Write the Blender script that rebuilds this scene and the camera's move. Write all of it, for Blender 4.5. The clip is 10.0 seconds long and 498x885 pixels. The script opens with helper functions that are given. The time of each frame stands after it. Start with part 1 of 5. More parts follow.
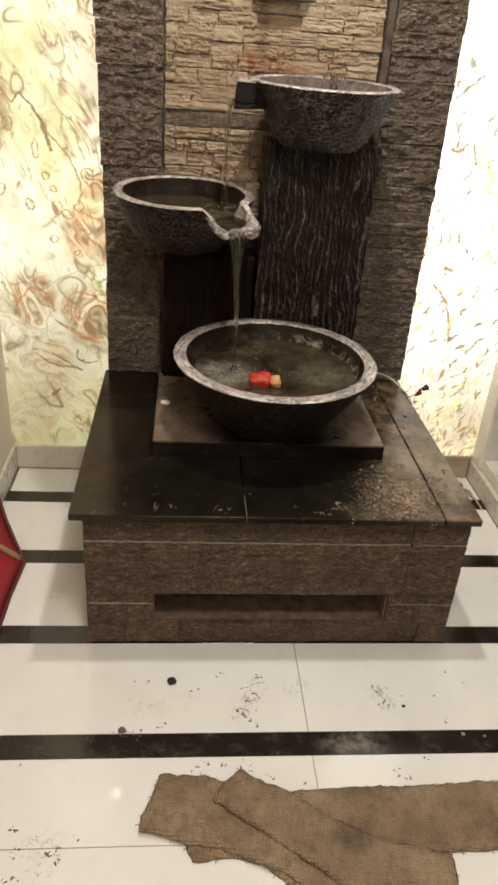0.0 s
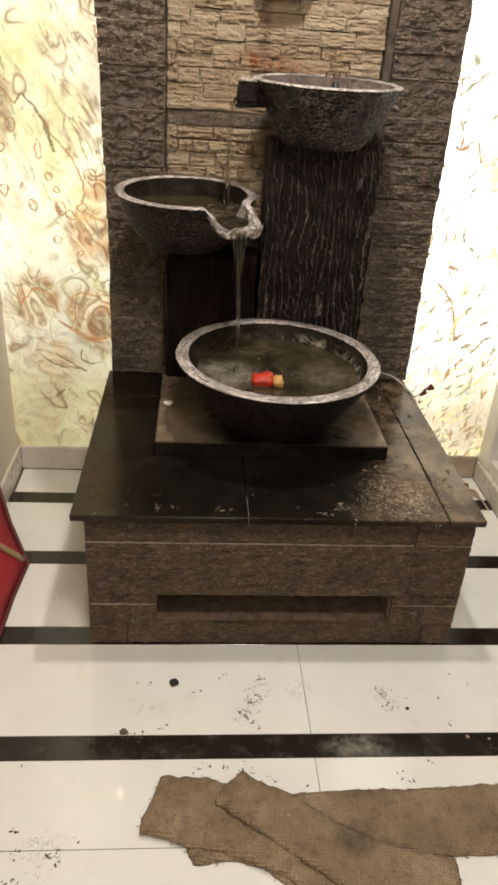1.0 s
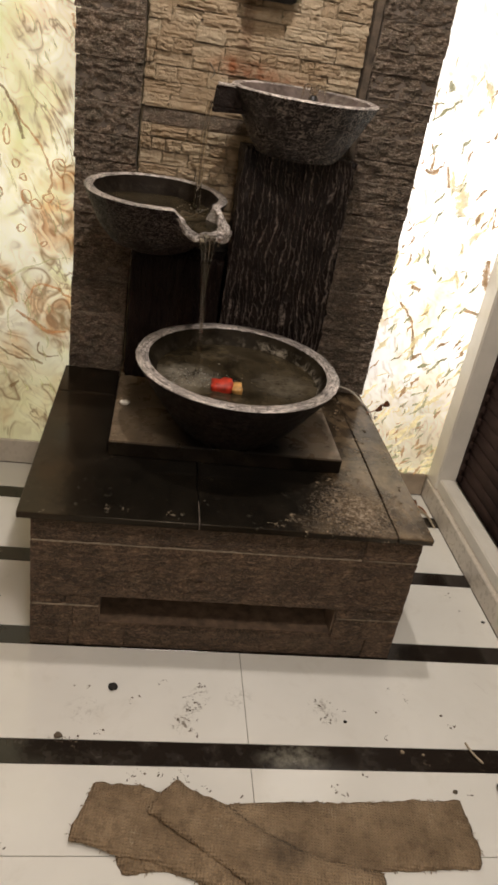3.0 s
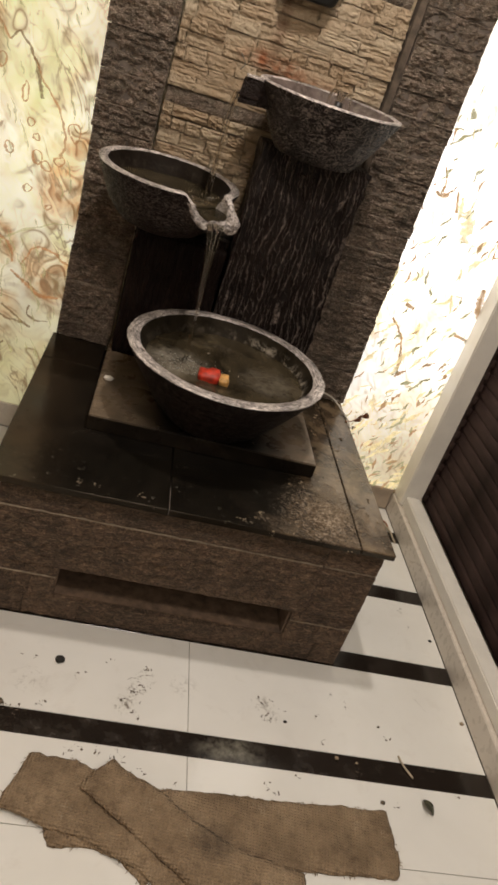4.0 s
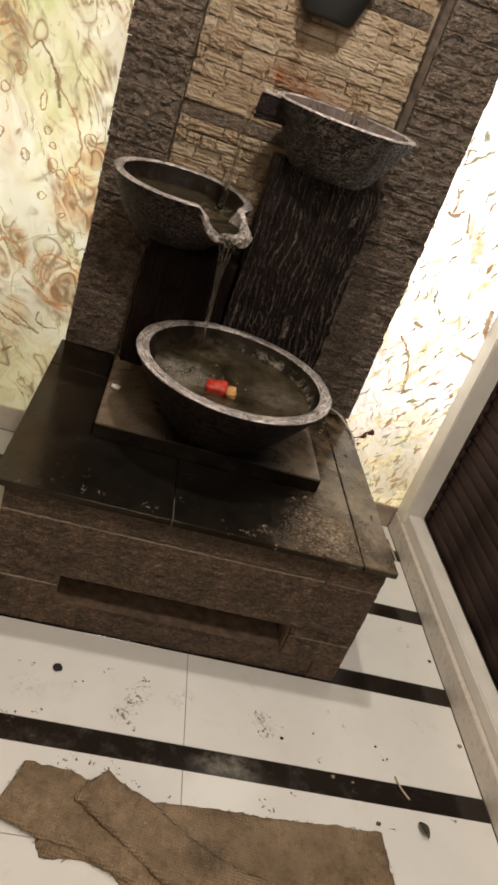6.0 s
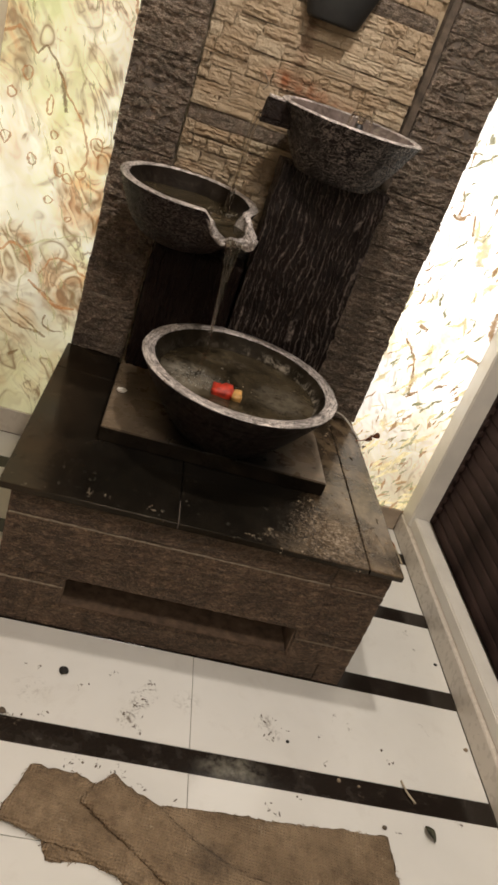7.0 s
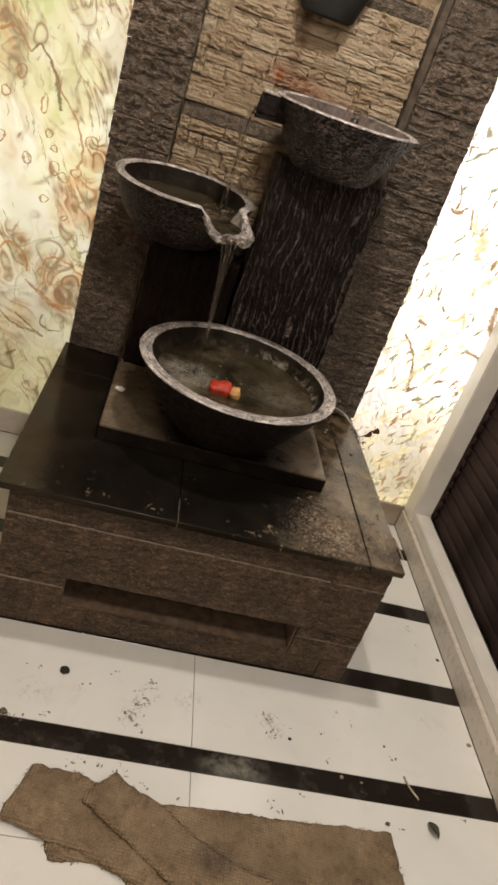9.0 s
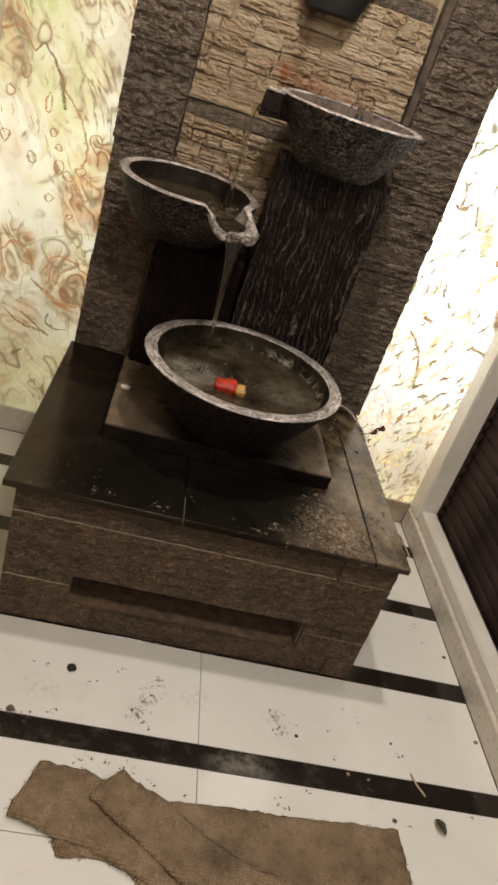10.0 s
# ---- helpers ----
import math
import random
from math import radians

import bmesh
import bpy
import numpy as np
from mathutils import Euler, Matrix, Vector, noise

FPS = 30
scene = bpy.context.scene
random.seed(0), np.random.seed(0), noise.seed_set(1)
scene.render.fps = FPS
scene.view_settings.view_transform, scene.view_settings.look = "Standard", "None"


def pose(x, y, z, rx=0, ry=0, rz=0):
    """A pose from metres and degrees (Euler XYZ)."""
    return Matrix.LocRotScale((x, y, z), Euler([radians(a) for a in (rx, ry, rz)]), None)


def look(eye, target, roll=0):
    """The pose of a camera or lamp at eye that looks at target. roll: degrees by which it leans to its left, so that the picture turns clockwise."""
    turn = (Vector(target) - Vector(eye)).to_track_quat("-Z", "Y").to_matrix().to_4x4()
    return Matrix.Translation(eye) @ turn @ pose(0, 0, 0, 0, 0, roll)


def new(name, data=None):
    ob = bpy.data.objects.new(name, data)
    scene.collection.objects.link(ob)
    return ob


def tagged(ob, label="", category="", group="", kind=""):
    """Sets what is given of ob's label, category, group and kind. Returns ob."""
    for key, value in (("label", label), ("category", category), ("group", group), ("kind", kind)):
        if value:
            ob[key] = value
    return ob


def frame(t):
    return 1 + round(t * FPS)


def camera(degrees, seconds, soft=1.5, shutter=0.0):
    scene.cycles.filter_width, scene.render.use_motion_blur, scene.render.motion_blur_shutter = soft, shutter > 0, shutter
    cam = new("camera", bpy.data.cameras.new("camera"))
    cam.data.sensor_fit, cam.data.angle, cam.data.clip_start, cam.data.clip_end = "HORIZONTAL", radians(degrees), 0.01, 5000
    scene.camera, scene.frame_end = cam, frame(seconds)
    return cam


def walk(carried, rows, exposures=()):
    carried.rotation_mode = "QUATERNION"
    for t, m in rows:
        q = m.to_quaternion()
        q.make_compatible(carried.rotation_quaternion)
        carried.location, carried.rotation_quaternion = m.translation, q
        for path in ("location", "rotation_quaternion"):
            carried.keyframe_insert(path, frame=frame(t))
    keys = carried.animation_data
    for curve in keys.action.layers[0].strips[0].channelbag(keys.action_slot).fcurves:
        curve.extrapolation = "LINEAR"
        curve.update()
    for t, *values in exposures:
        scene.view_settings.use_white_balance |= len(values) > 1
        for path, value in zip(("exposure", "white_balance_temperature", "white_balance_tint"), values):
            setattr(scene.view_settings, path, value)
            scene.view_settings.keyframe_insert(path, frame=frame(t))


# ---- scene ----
cam = camera(38.2, 10.0, soft=3.0)
PATH = [
    (0, (-0.2670, -1.5053, 1.4804), (-0.0904, 0.1491, 0.5629), 4.43),
    (0.5, (-0.2554, -1.5020, 1.4778), (-0.1037, 0.1596, 0.5689), 4.31),
    (1, (-0.2473, -1.4993, 1.4757), (-0.0955, 0.1579, 0.5588), 3.91),
    (1.5, (-0.2416, -1.4960, 1.4750), (-0.0960, 0.1603, 0.5555), 3.76),
    (2, (-0.2420, -1.4987, 1.4772), (-0.0927, 0.1611, 0.5647), 3.57),
    (2.5, (-0.2459, -1.4993, 1.4790), (-0.0855, 0.1612, 0.5697), 3.35),
    (2.7, (-0.2479, -1.4913, 1.4753), (0.0059, 0.1476, 0.5482), 5.14),
    (2.9, (-0.2526, -1.4940, 1.4784), (0.0249, 0.1614, 0.5882), 7.97),
    (3, (-0.2577, -1.4861, 1.4790), (0.0205, 0.1658, 0.5825), 9.59),
    (3.2, (-0.2754, -1.4870, 1.4793), (0.0321, 0.1564, 0.5768), 11.42),
    (4.3, (-0.2904, -1.4879, 1.4828), (0.0671, 0.1507, 0.5898), 20.23),
    (4.5, (-0.2923, -1.4845, 1.4788), (0.0608, 0.1602, 0.5956), 20.22),
    (5, (-0.2936, -1.4849, 1.4782), (0.0631, 0.1663, 0.6085), 20.50),
    (5.5, (-0.2956, -1.4859, 1.4769), (0.0595, 0.1657, 0.6073), 20.46),
    (7, (-0.3014, -1.4871, 1.4794), (0.0366, 0.1695, 0.6127), 20.21),
    (7.5, (-0.3005, -1.4836, 1.4825), (0.0334, 0.1723, 0.6127), 19.85),
    (8, (-0.2971, -1.4820, 1.4767), (0.0390, 0.1732, 0.6065), 19.81),
    (8.5, (-0.2946, -1.4817, 1.4762), (0.0390, 0.1743, 0.6066), 19.66),
    (9, (-0.2928, -1.4827, 1.4792), (0.0425, 0.1707, 0.6051), 19.51),
    (9.5, (-0.2915, -1.4828, 1.4780), (0.0391, 0.1692, 0.5995), 19.33),
    (10, (-0.2911, -1.4850, 1.4777), (0.0302, 0.1671, 0.5960), 19.07),
]
EXPOSURES = [(0.0, 0.05, 6500, 10), (2.5, 0.05, 6500, 10), (2.75, -0.1, 6550, 11), (3.0, -0.4, 6650, 13), (3.2, -0.4, 6650, 13), (4.3, -0.32, 6650, 13), (10.0, -0.3, 6620, 12)]
walk(cam, [(t, look(eye, target, roll)) for t, eye, target, roll in PATH], EXPOSURES)

# ---- light ----
world = bpy.data.worlds.new("world")
scene.world = world
world.use_nodes = True
world.node_tree.nodes["Background"].inputs[0].default_value = (1.0, 0.9, 0.75, 1)
world.node_tree.nodes["Background"].inputs[1].default_value = 0.05

CEIL = 2.6
WARM = (1.0, 0.935, 0.865)


def area_lamp(x, y, z, size, watts, spread=180, target=None):
    data = bpy.data.lights.new("ceiling_lamp", "AREA")
    data.shape, data.size, data.energy, data.color = "DISK", size, watts, WARM
    data.spread = radians(spread)
    ob = new("ceiling_lamp", data)
    ob.matrix_world = look((x, y, z), target or (x, y + 0.001, 0))
    return ob


DOWNLIGHTS = [(0.02, 0.17, 0.1, 22), (-0.03, -1.12, 0.4, 29), (0.1, -2.6, 0.4, 24)]
for lx, ly, ls, lw in DOWNLIGHTS:
    area_lamp(lx, ly, CEIL - 0.03, ls, lw)


# ---- node helpers ----
class Mat:
    def __init__(self, name):
        self.m = bpy.data.materials.new(name)
        self.m.use_nodes = True
        self.t = self.m.node_tree
        self.bsdf = self.t.nodes["Principled BSDF"]
        self.co = self.node("ShaderNodeTexCoord").outputs["Object"]

    def node(self, kind, **props):
        n = self.t.nodes.new(kind)
        for k, v in props.items():
            setattr(n, k, v)
        return n

    def put(self, sock, v):
        if isinstance(v, bpy.types.NodeSocket):
            self.t.links.new(v, sock)
        else:
            if isinstance(v, tuple) and len(v) == 3 and sock.type == "RGBA":
                v = (*v, 1)
            sock.default_value = v

    def set(self, **kw):
        for k, v in kw.items():
            self.put(self.bsdf.inputs[k.replace("_", " ")], v)
        return self

    def mapping(self, scale=(1, 1, 1), rot=(0, 0, 0), loc=(0, 0, 0), co=None):
        n = self.node("ShaderNodeMapping")
        self.put(n.inputs["Vector"], co or self.co)
        n.inputs["Scale"].default_value = scale
        n.inputs["Rotation"].default_value = rot
        n.inputs["Location"].default_value = loc
        return n.outputs[0]

    def noise(self, scale, detail=4, rough=0.55, dist=0.0, co=None):
        n = self.node("ShaderNodeTexNoise")
        self.put(n.inputs["Vector"], co or self.co)
        for k, v in (("Scale", scale), ("Detail", detail), ("Roughness", rough), ("Distortion", dist)):
            n.inputs[k].default_value = v
        return n.outputs["Fac"]

    def voronoi(self, scale, feature="F1", co=None):
        n = self.node("ShaderNodeTexVoronoi", feature=feature)
        self.put(n.inputs["Vector"], co or self.co)
        n.inputs["Scale"].default_value = scale
        return n.outputs["Distance"]

    def wave(self, scale, dist=0.0, direction="X", detail=2, dscale=1.0, co=None):
        n = self.node("ShaderNodeTexWave", bands_direction=direction)
        self.put(n.inputs["Vector"], co or self.co)
        for k, v in (("Scale", scale), ("Distortion", dist), ("Detail", detail), ("Detail Scale", dscale)):
            n.inputs[k].default_value = v
        return n.outputs["Fac"]

    def ramp(self, fac, *stops, ease="LINEAR"):
        n = self.node("ShaderNodeValToRGB")
        n.color_ramp.interpolation = ease
        e = n.color_ramp.elements
        while len(e) < len(stops):
            e.new(0.5)
        for el, (p, c) in zip(e, stops):
            el.position = p
            el.color = (c, c, c, 1) if isinstance(c, (int, float)) else (*c, 1)
        self.put(n.inputs[0], fac)
        return n.outputs[0]

    def mix(self, fac, a, b, blend="MIX"):
        n = self.node("ShaderNodeMix", data_type="RGBA", blend_type=blend)
        self.put(n.inputs[0], fac)
        self.put(n.inputs[6], a)
        self.put(n.inputs[7], b)
        return n.outputs[2]

    def math(self, op, a, b=0.0):
        n = self.node("ShaderNodeMath", operation=op)
        self.put(n.inputs[0], a)
        self.put(n.inputs[1], b)
        return n.outputs[0]

    def random(self):
        return self.node("ShaderNodeObjectInfo").outputs["Random"]

    def axis(self, i, co=None):
        n = self.node("ShaderNodeSeparateXYZ")
        self.put(n.inputs[0], co or self.co)
        return n.outputs[i]

    def bump(self, height, strength=0.5, dist=0.01):
        n = self.node("ShaderNodeBump")
        n.inputs["Strength"].default_value = strength
        n.inputs["Distance"].default_value = dist
        self.put(n.inputs["Height"], height)
        self.put(self.bsdf.inputs["Normal"], n.outputs[0])
        return self

    def world_co(self):
        return self.node("ShaderNodeNewGeometry").outputs["Position"]

    def range(self, v, a, b, c=0.0, d=1.0):
        n = self.node("ShaderNodeMapRange", interpolation_type="SMOOTHSTEP")
        self.put(n.inputs["Value"], v)
        for k, x in (("From Min", a), ("From Max", b), ("To Min", c), ("To Max", d)):
            n.inputs[k].default_value = x
        return n.outputs[0]


def stone_mat(name, dark, mid, light, per, stroke):
    """Split stone: cloudy tone, chisel strokes along the course, pale crystal chips."""
    k = Mat(name)
    p = k.world_co()
    big = k.noise(7, 5, 0.65, co=p)
    q = k.mapping((1, 1, stroke), co=p)
    fine = k.noise(88, 7, 0.8, 1.1, co=q)
    grain = k.noise(220, 3, 0.7, co=q)
    col = k.ramp(fine, (0.3, dark), (0.5, mid), (0.72, light))
    col = k.mix(1.0, col, k.ramp(big, (0.3, 0.62), (0.7, 1.25)), "MULTIPLY")
    col = k.mix(1.0, col, k.ramp(k.random(), (0, 1 - per), (1, 1 + per)), "MULTIPLY")
    col = k.mix(1.0, col, k.ramp(k.noise(26, 4, 0.65, 0.6, co=p), (0.34, (0.66, 0.68, 0.62)), (0.66, (1.26, 1.2, 1.16))), "MULTIPLY")
    chips = k.math("MULTIPLY", k.ramp(grain, (0.55, 0.0), (0.66, 1.0)), k.ramp(k.noise(18, 4, 0.7, co=p), (0.4, 0.15), (0.65, 1.0)))
    col = k.mix(k.math("MULTIPLY", chips, 0.75), col, light)
    # short slanting chisel strokes
    strokes = k.noise(85, 4, 0.7, 0.6, co=k.mapping((0.55, 1, 3.2), (0, 0.35, 0), co=p))
    col = k.mix(k.math("MULTIPLY", k.ramp(strokes, (0.56, 0.0), (0.66, 1.0)), 0.6), col, light)
    col = k.mix(k.math("MULTIPLY", k.ramp(strokes, (0.3, 1.0), (0.42, 0.0)), 0.6), col, dark)
    k.set(Base_Color=col, Roughness=0.72)
    return k.bump(k.math("ADD", k.math("MULTIPLY", fine, 1.0), k.math("ADD", k.math("MULTIPLY", strokes, 0.8), k.math("MULTIPLY", grain, 0.35))), 1.0, 0.01).m


M_PIL = stone_mat("split_grey_stone", (0.045, 0.031, 0.021), (0.165, 0.123, 0.088), (0.62, 0.5, 0.4), 0.14, 1.6)
M_BASE = stone_mat("split_brown_stone", (0.03, 0.0175, 0.0105), (0.106, 0.066, 0.039), (0.43, 0.29, 0.19), 0.1, 2.2)
# near-black stone: the shade of slot and lower niche is in its colour
M_SHADED_STONE = stone_mat("shaded_recess_stone", (0.008, 0.006, 0.004), (0.022, 0.016, 0.011), (0.05, 0.037, 0.027), 0.1, 1.5)


def cream_mat():
    k = Mat("cream_split_brick")
    p = k.world_co()
    col = k.ramp(k.random(), (0.0, (0.3, 0.215, 0.132)), (0.5, (0.385, 0.293, 0.192)), (1.0, (0.46, 0.37, 0.255)))
    dirt = k.ramp(k.noise(14, 5, 0.65, co=p), (0.42, 0.0), (0.7, 1.0))
    col = k.mix(k.math("MULTIPLY", dirt, 0.55), col, (0.3, 0.2, 0.11))
    # rust-coloured splash stain behind the rim of the upper bowl, strongest at the spout
    for at, reach, much in (((-0.1, 0, 1.437), 0.085, 0.95), ((-0.02, 0, 1.425), 0.1, 0.85), ((0.08, 0, 1.41), 0.09, 0.6)):
        d = k.node("ShaderNodeVectorMath", operation="DISTANCE")
        k.put(d.inputs[0], k.mapping((1, 0, 2.1), co=p))
        d.inputs[1].default_value = (at[0], 0, at[2] * 2.1)
        stain = k.math("MULTIPLY", k.range(d.outputs["Value"], 0.012, reach, 1.0, 0.0), k.ramp(k.noise(26, 5, 0.65, co=p), (0.34, 0.2), (0.58, 1.0)))
        col = k.mix(k.math("MULTIPLY", stain, much), col, (0.26, 0.085, 0.028))
    # dirt washed down below the pot
    run = k.math("ADD", k.axis(0, p), k.math("ADD", 0.062, k.math("MULTIPLY", k.math("SUBTRACT", k.noise(9, 3, 0.5, co=p), 0.5), 0.03)))
    drip = k.math("MULTIPLY", k.range(k.math("ABSOLUTE", run), 0.004, 0.03, 0.95, 0.0), k.ramp(k.noise(30, 4, 0.6, co=p), (0.3, 0.25), (0.6, 1.0)))
    drip = k.math("MULTIPLY", drip, k.range(k.axis(2, p), 1.4, 1.5, 0.2, 1.0))
    col = k.mix(drip, col, (0.17, 0.1, 0.055))
    k.set(Base_Color=col, Roughness=0.85)
    return k.bump(k.math("ADD", k.noise(70, 6, 0.7, 0.4, co=p), k.math("MULTIPLY", k.noise(24, 4, 0.6, 0.6, co=p), 1.5)), 1.0, 0.007).m


M_CREAM = cream_mat()


def plain(name, color, rough=0.6, metal=0.0, var=0.15, scale=20.0, bump=0.1):
    k = Mat(name)
    n = k.noise(scale, 5, 0.6)
    n2 = k.noise(scale * 7, 3, 0.6)
    col = k.mix(1.0, color, k.ramp(n, (0.3, 1 - var), (0.7, 1 + var)), "MULTIPLY")
    k.set(Base_Color=col, Roughness=k.ramp(n2, (0.3, max(rough - 0.08, 0.02)), (0.7, min(rough + 0.08, 1))), Metallic=metal)
    return k.bump(n2, bump, 0.002).m


M_GROUT = plain("grey_grout", (0.16, 0.13, 0.1), 0.9, var=0.3)
M_JOINT = plain("dull_stone_joint", (0.12, 0.095, 0.075), 0.9, var=0.4, scale=40)
M_TAN2 = plain("tan_mortar", (0.3, 0.23, 0.145), 0.9, var=0.3)
M_TRIM = plain("grey_mortar", (0.09, 0.067, 0.047), 0.9, var=0.6, scale=30, bump=0.6)
M_MORTAR = plain("thin_grey_mortar", (0.25, 0.2, 0.155), 0.9, var=0.6, scale=25)
# dusty slot brown with the light on ledge and sides put into its colour
M_LEDGE = plain("lit_dusty_ledge", (0.125, 0.08, 0.05), 0.9, var=0.5, scale=30, bump=0.4)
M_LINE = plain("pale_grout", (0.27, 0.21, 0.15), 0.9, var=0.35, scale=60)
M_PAINT = plain("cream_paint", (0.66, 0.6, 0.5), 0.55, var=0.05, scale=4)
M_SKIRT = plain("beige_marble", (0.58, 0.52, 0.44), 0.3, var=0.05, scale=5)
# darker brown marble for the right-hand board only
M_BOARD_DARK = plain("darker_brown_marble", (0.36, 0.285, 0.21), 0.5, var=0.25, scale=9)
M_FRAME = plain("white_frame_paint", (0.72, 0.68, 0.6), 0.4, var=0.07, scale=8)
M_SHUT = Mat("brown_shutter")
M_SHUT = M_SHUT.set(Base_Color=M_SHUT.ramp(M_SHUT.noise(4, 5, 0.6), (0.35, (0.012, 0.0063, 0.0052)), (0.65, (0.055, 0.034, 0.029))), Roughness=0.6, Specular_IOR_Level=0.06).m
M_RUBBER = plain("black_plastic", (0.012, 0.011, 0.011), 0.45)
M_DARKPOT = plain("dark_pot_glaze", (0.012, 0.012, 0.011), 0.5, var=0.3)
M_RED = plain("red_fabric", (0.36, 0.025, 0.03), 0.6, var=0.2, scale=6)
M_HEM = plain("dark_red_hem", (0.1, 0.02, 0.018), 0.7)
M_TAN = plain("tan_rod", (0.36, 0.24, 0.13), 0.4)
M_WIRE = plain("white_cable", (0.55, 0.5, 0.42), 0.5)
M_LEAF = plain("dried_leaf", (0.26, 0.11, 0.05), 0.7, var=0.4, scale=60)
M_GREENLEAF = plain("withered_green_leaf", (0.1, 0.1, 0.06), 0.6, var=0.4, scale=60)
M_TWIG = plain("pale_twig", (0.4, 0.33, 0.23), 0.7, var=0.3, scale=60)
M_PEBBLE = plain("black_pebble", (0.016, 0.014, 0.011), 0.85, var=0.4, scale=80)
M_GRIT = plain("dark_grit", (0.1, 0.075, 0.048), 0.8, var=0.5, scale=90)
M_DUST = plain("tan_grit", (0.3, 0.23, 0.15), 0.9, var=0.4, scale=90)
M_PACKRED = plain("red_wrapper", (0.44, 0.032, 0.012), 0.5, var=0.6, scale=55, bump=0.4)
M_PACKYEL = plain("yellow_wrapper", (0.5, 0.27, 0.08), 0.5, var=0.5, scale=55, bump=0.4)


def tile_mat():
    k = Mat("cream_white_tile")
    p = k.world_co()
    cloud = k.noise(3, 4, 0.6, 0.4, co=p)
    col = k.ramp(cloud, (0.3, (0.69, 0.67, 0.61)), (0.7, (0.755, 0.738, 0.68)))
    smear = k.ramp(k.noise(11, 6, 0.7, 0.5, co=p), (0.56, 0.0), (0.78, 1.0))
    col = k.mix(k.math("MULTIPLY", smear, 0.22), col, (0.42, 0.36, 0.28))
    # smeared traces of wet earth
    for at, reach, much in (((-0.052, -0.165, 0), 0.035, 0.7), ((-0.072, -0.205, 0), 0.032, 0.7), ((-0.1, -0.252, 0), 0.042, 0.8), ((0.265, -0.185, 0), 0.04, 0.5), ((0.29, -0.225, 0), 0.03, 0.5), ((-0.538, -0.6, 0), 0.07, 0.4), ((0.05, -0.17, 0), 0.05, 0.25), ((-0.34, -0.22, 0), 0.06, 0.25)):
        d = k.node("ShaderNodeVectorMath", operation="DISTANCE")
        k.put(d.inputs[0], p)
        d.inputs[1].default_value = at
        earth = k.math("MULTIPLY", k.range(d.outputs["Value"], reach * 0.3, reach, much, 0.0), k.ramp(k.noise(42, 5, 0.75, 1.6, co=p), (0.52, 0.0), (0.6, 1.0)))
        col = k.mix(earth, col, (0.13, 0.1, 0.065))
    k.set(Base_Color=col, Roughness=k.ramp(k.noise(16, 5, 0.65, co=p), (0.3, 0.03), (0.75, 0.12)))
    k.set(Specular_IOR_Level=0.45)
    return k.bump(k.noise(6, 2, 0.5, co=p), 0.03, 0.003).m


M_TILE = tile_mat()


def band_mat():
    k = Mat("black_granite_band")
    p = k.world_co()
    speck = k.ramp(k.noise(240, 2, 0.6, co=p), (0.6, 0.0), (0.75, 1.0))
    col = k.mix(k.math("MULTIPLY", speck, 0.3), (0.0165, 0.012, 0.009), (0.08, 0.065, 0.05))
    d = k.node("ShaderNodeVectorMath", operation="DISTANCE")
    k.put(d.inputs[0], k.mapping((1, 2.2, 1), co=p))
    d.inputs[1].default_value = (0.175, -0.343 * 2.2, 0)
    chalk = k.math("MULTIPLY", k.range(d.outputs["Value"], 0.03, 0.12, 1.0, 0.0), k.ramp(k.noise(24, 5, 0.7, co=p), (0.4, 0.0), (0.65, 1.0)))
    haze = k.ramp(k.noise(18, 5, 0.7, co=p), (0.5, 0.0), (0.8, 1.0))
    col = k.mix(k.math("MULTIPLY", haze, 0.2), col, (0.12, 0.1, 0.075))
    col = k.mix(k.math("MULTIPLY", chalk, 0.6), col, (0.3, 0.28, 0.22))
    k.set(Base_Color=col, Roughness=k.ramp(haze, (0, 0.14), (1, 0.4)))
    return k.m


M_BAND = band_mat()


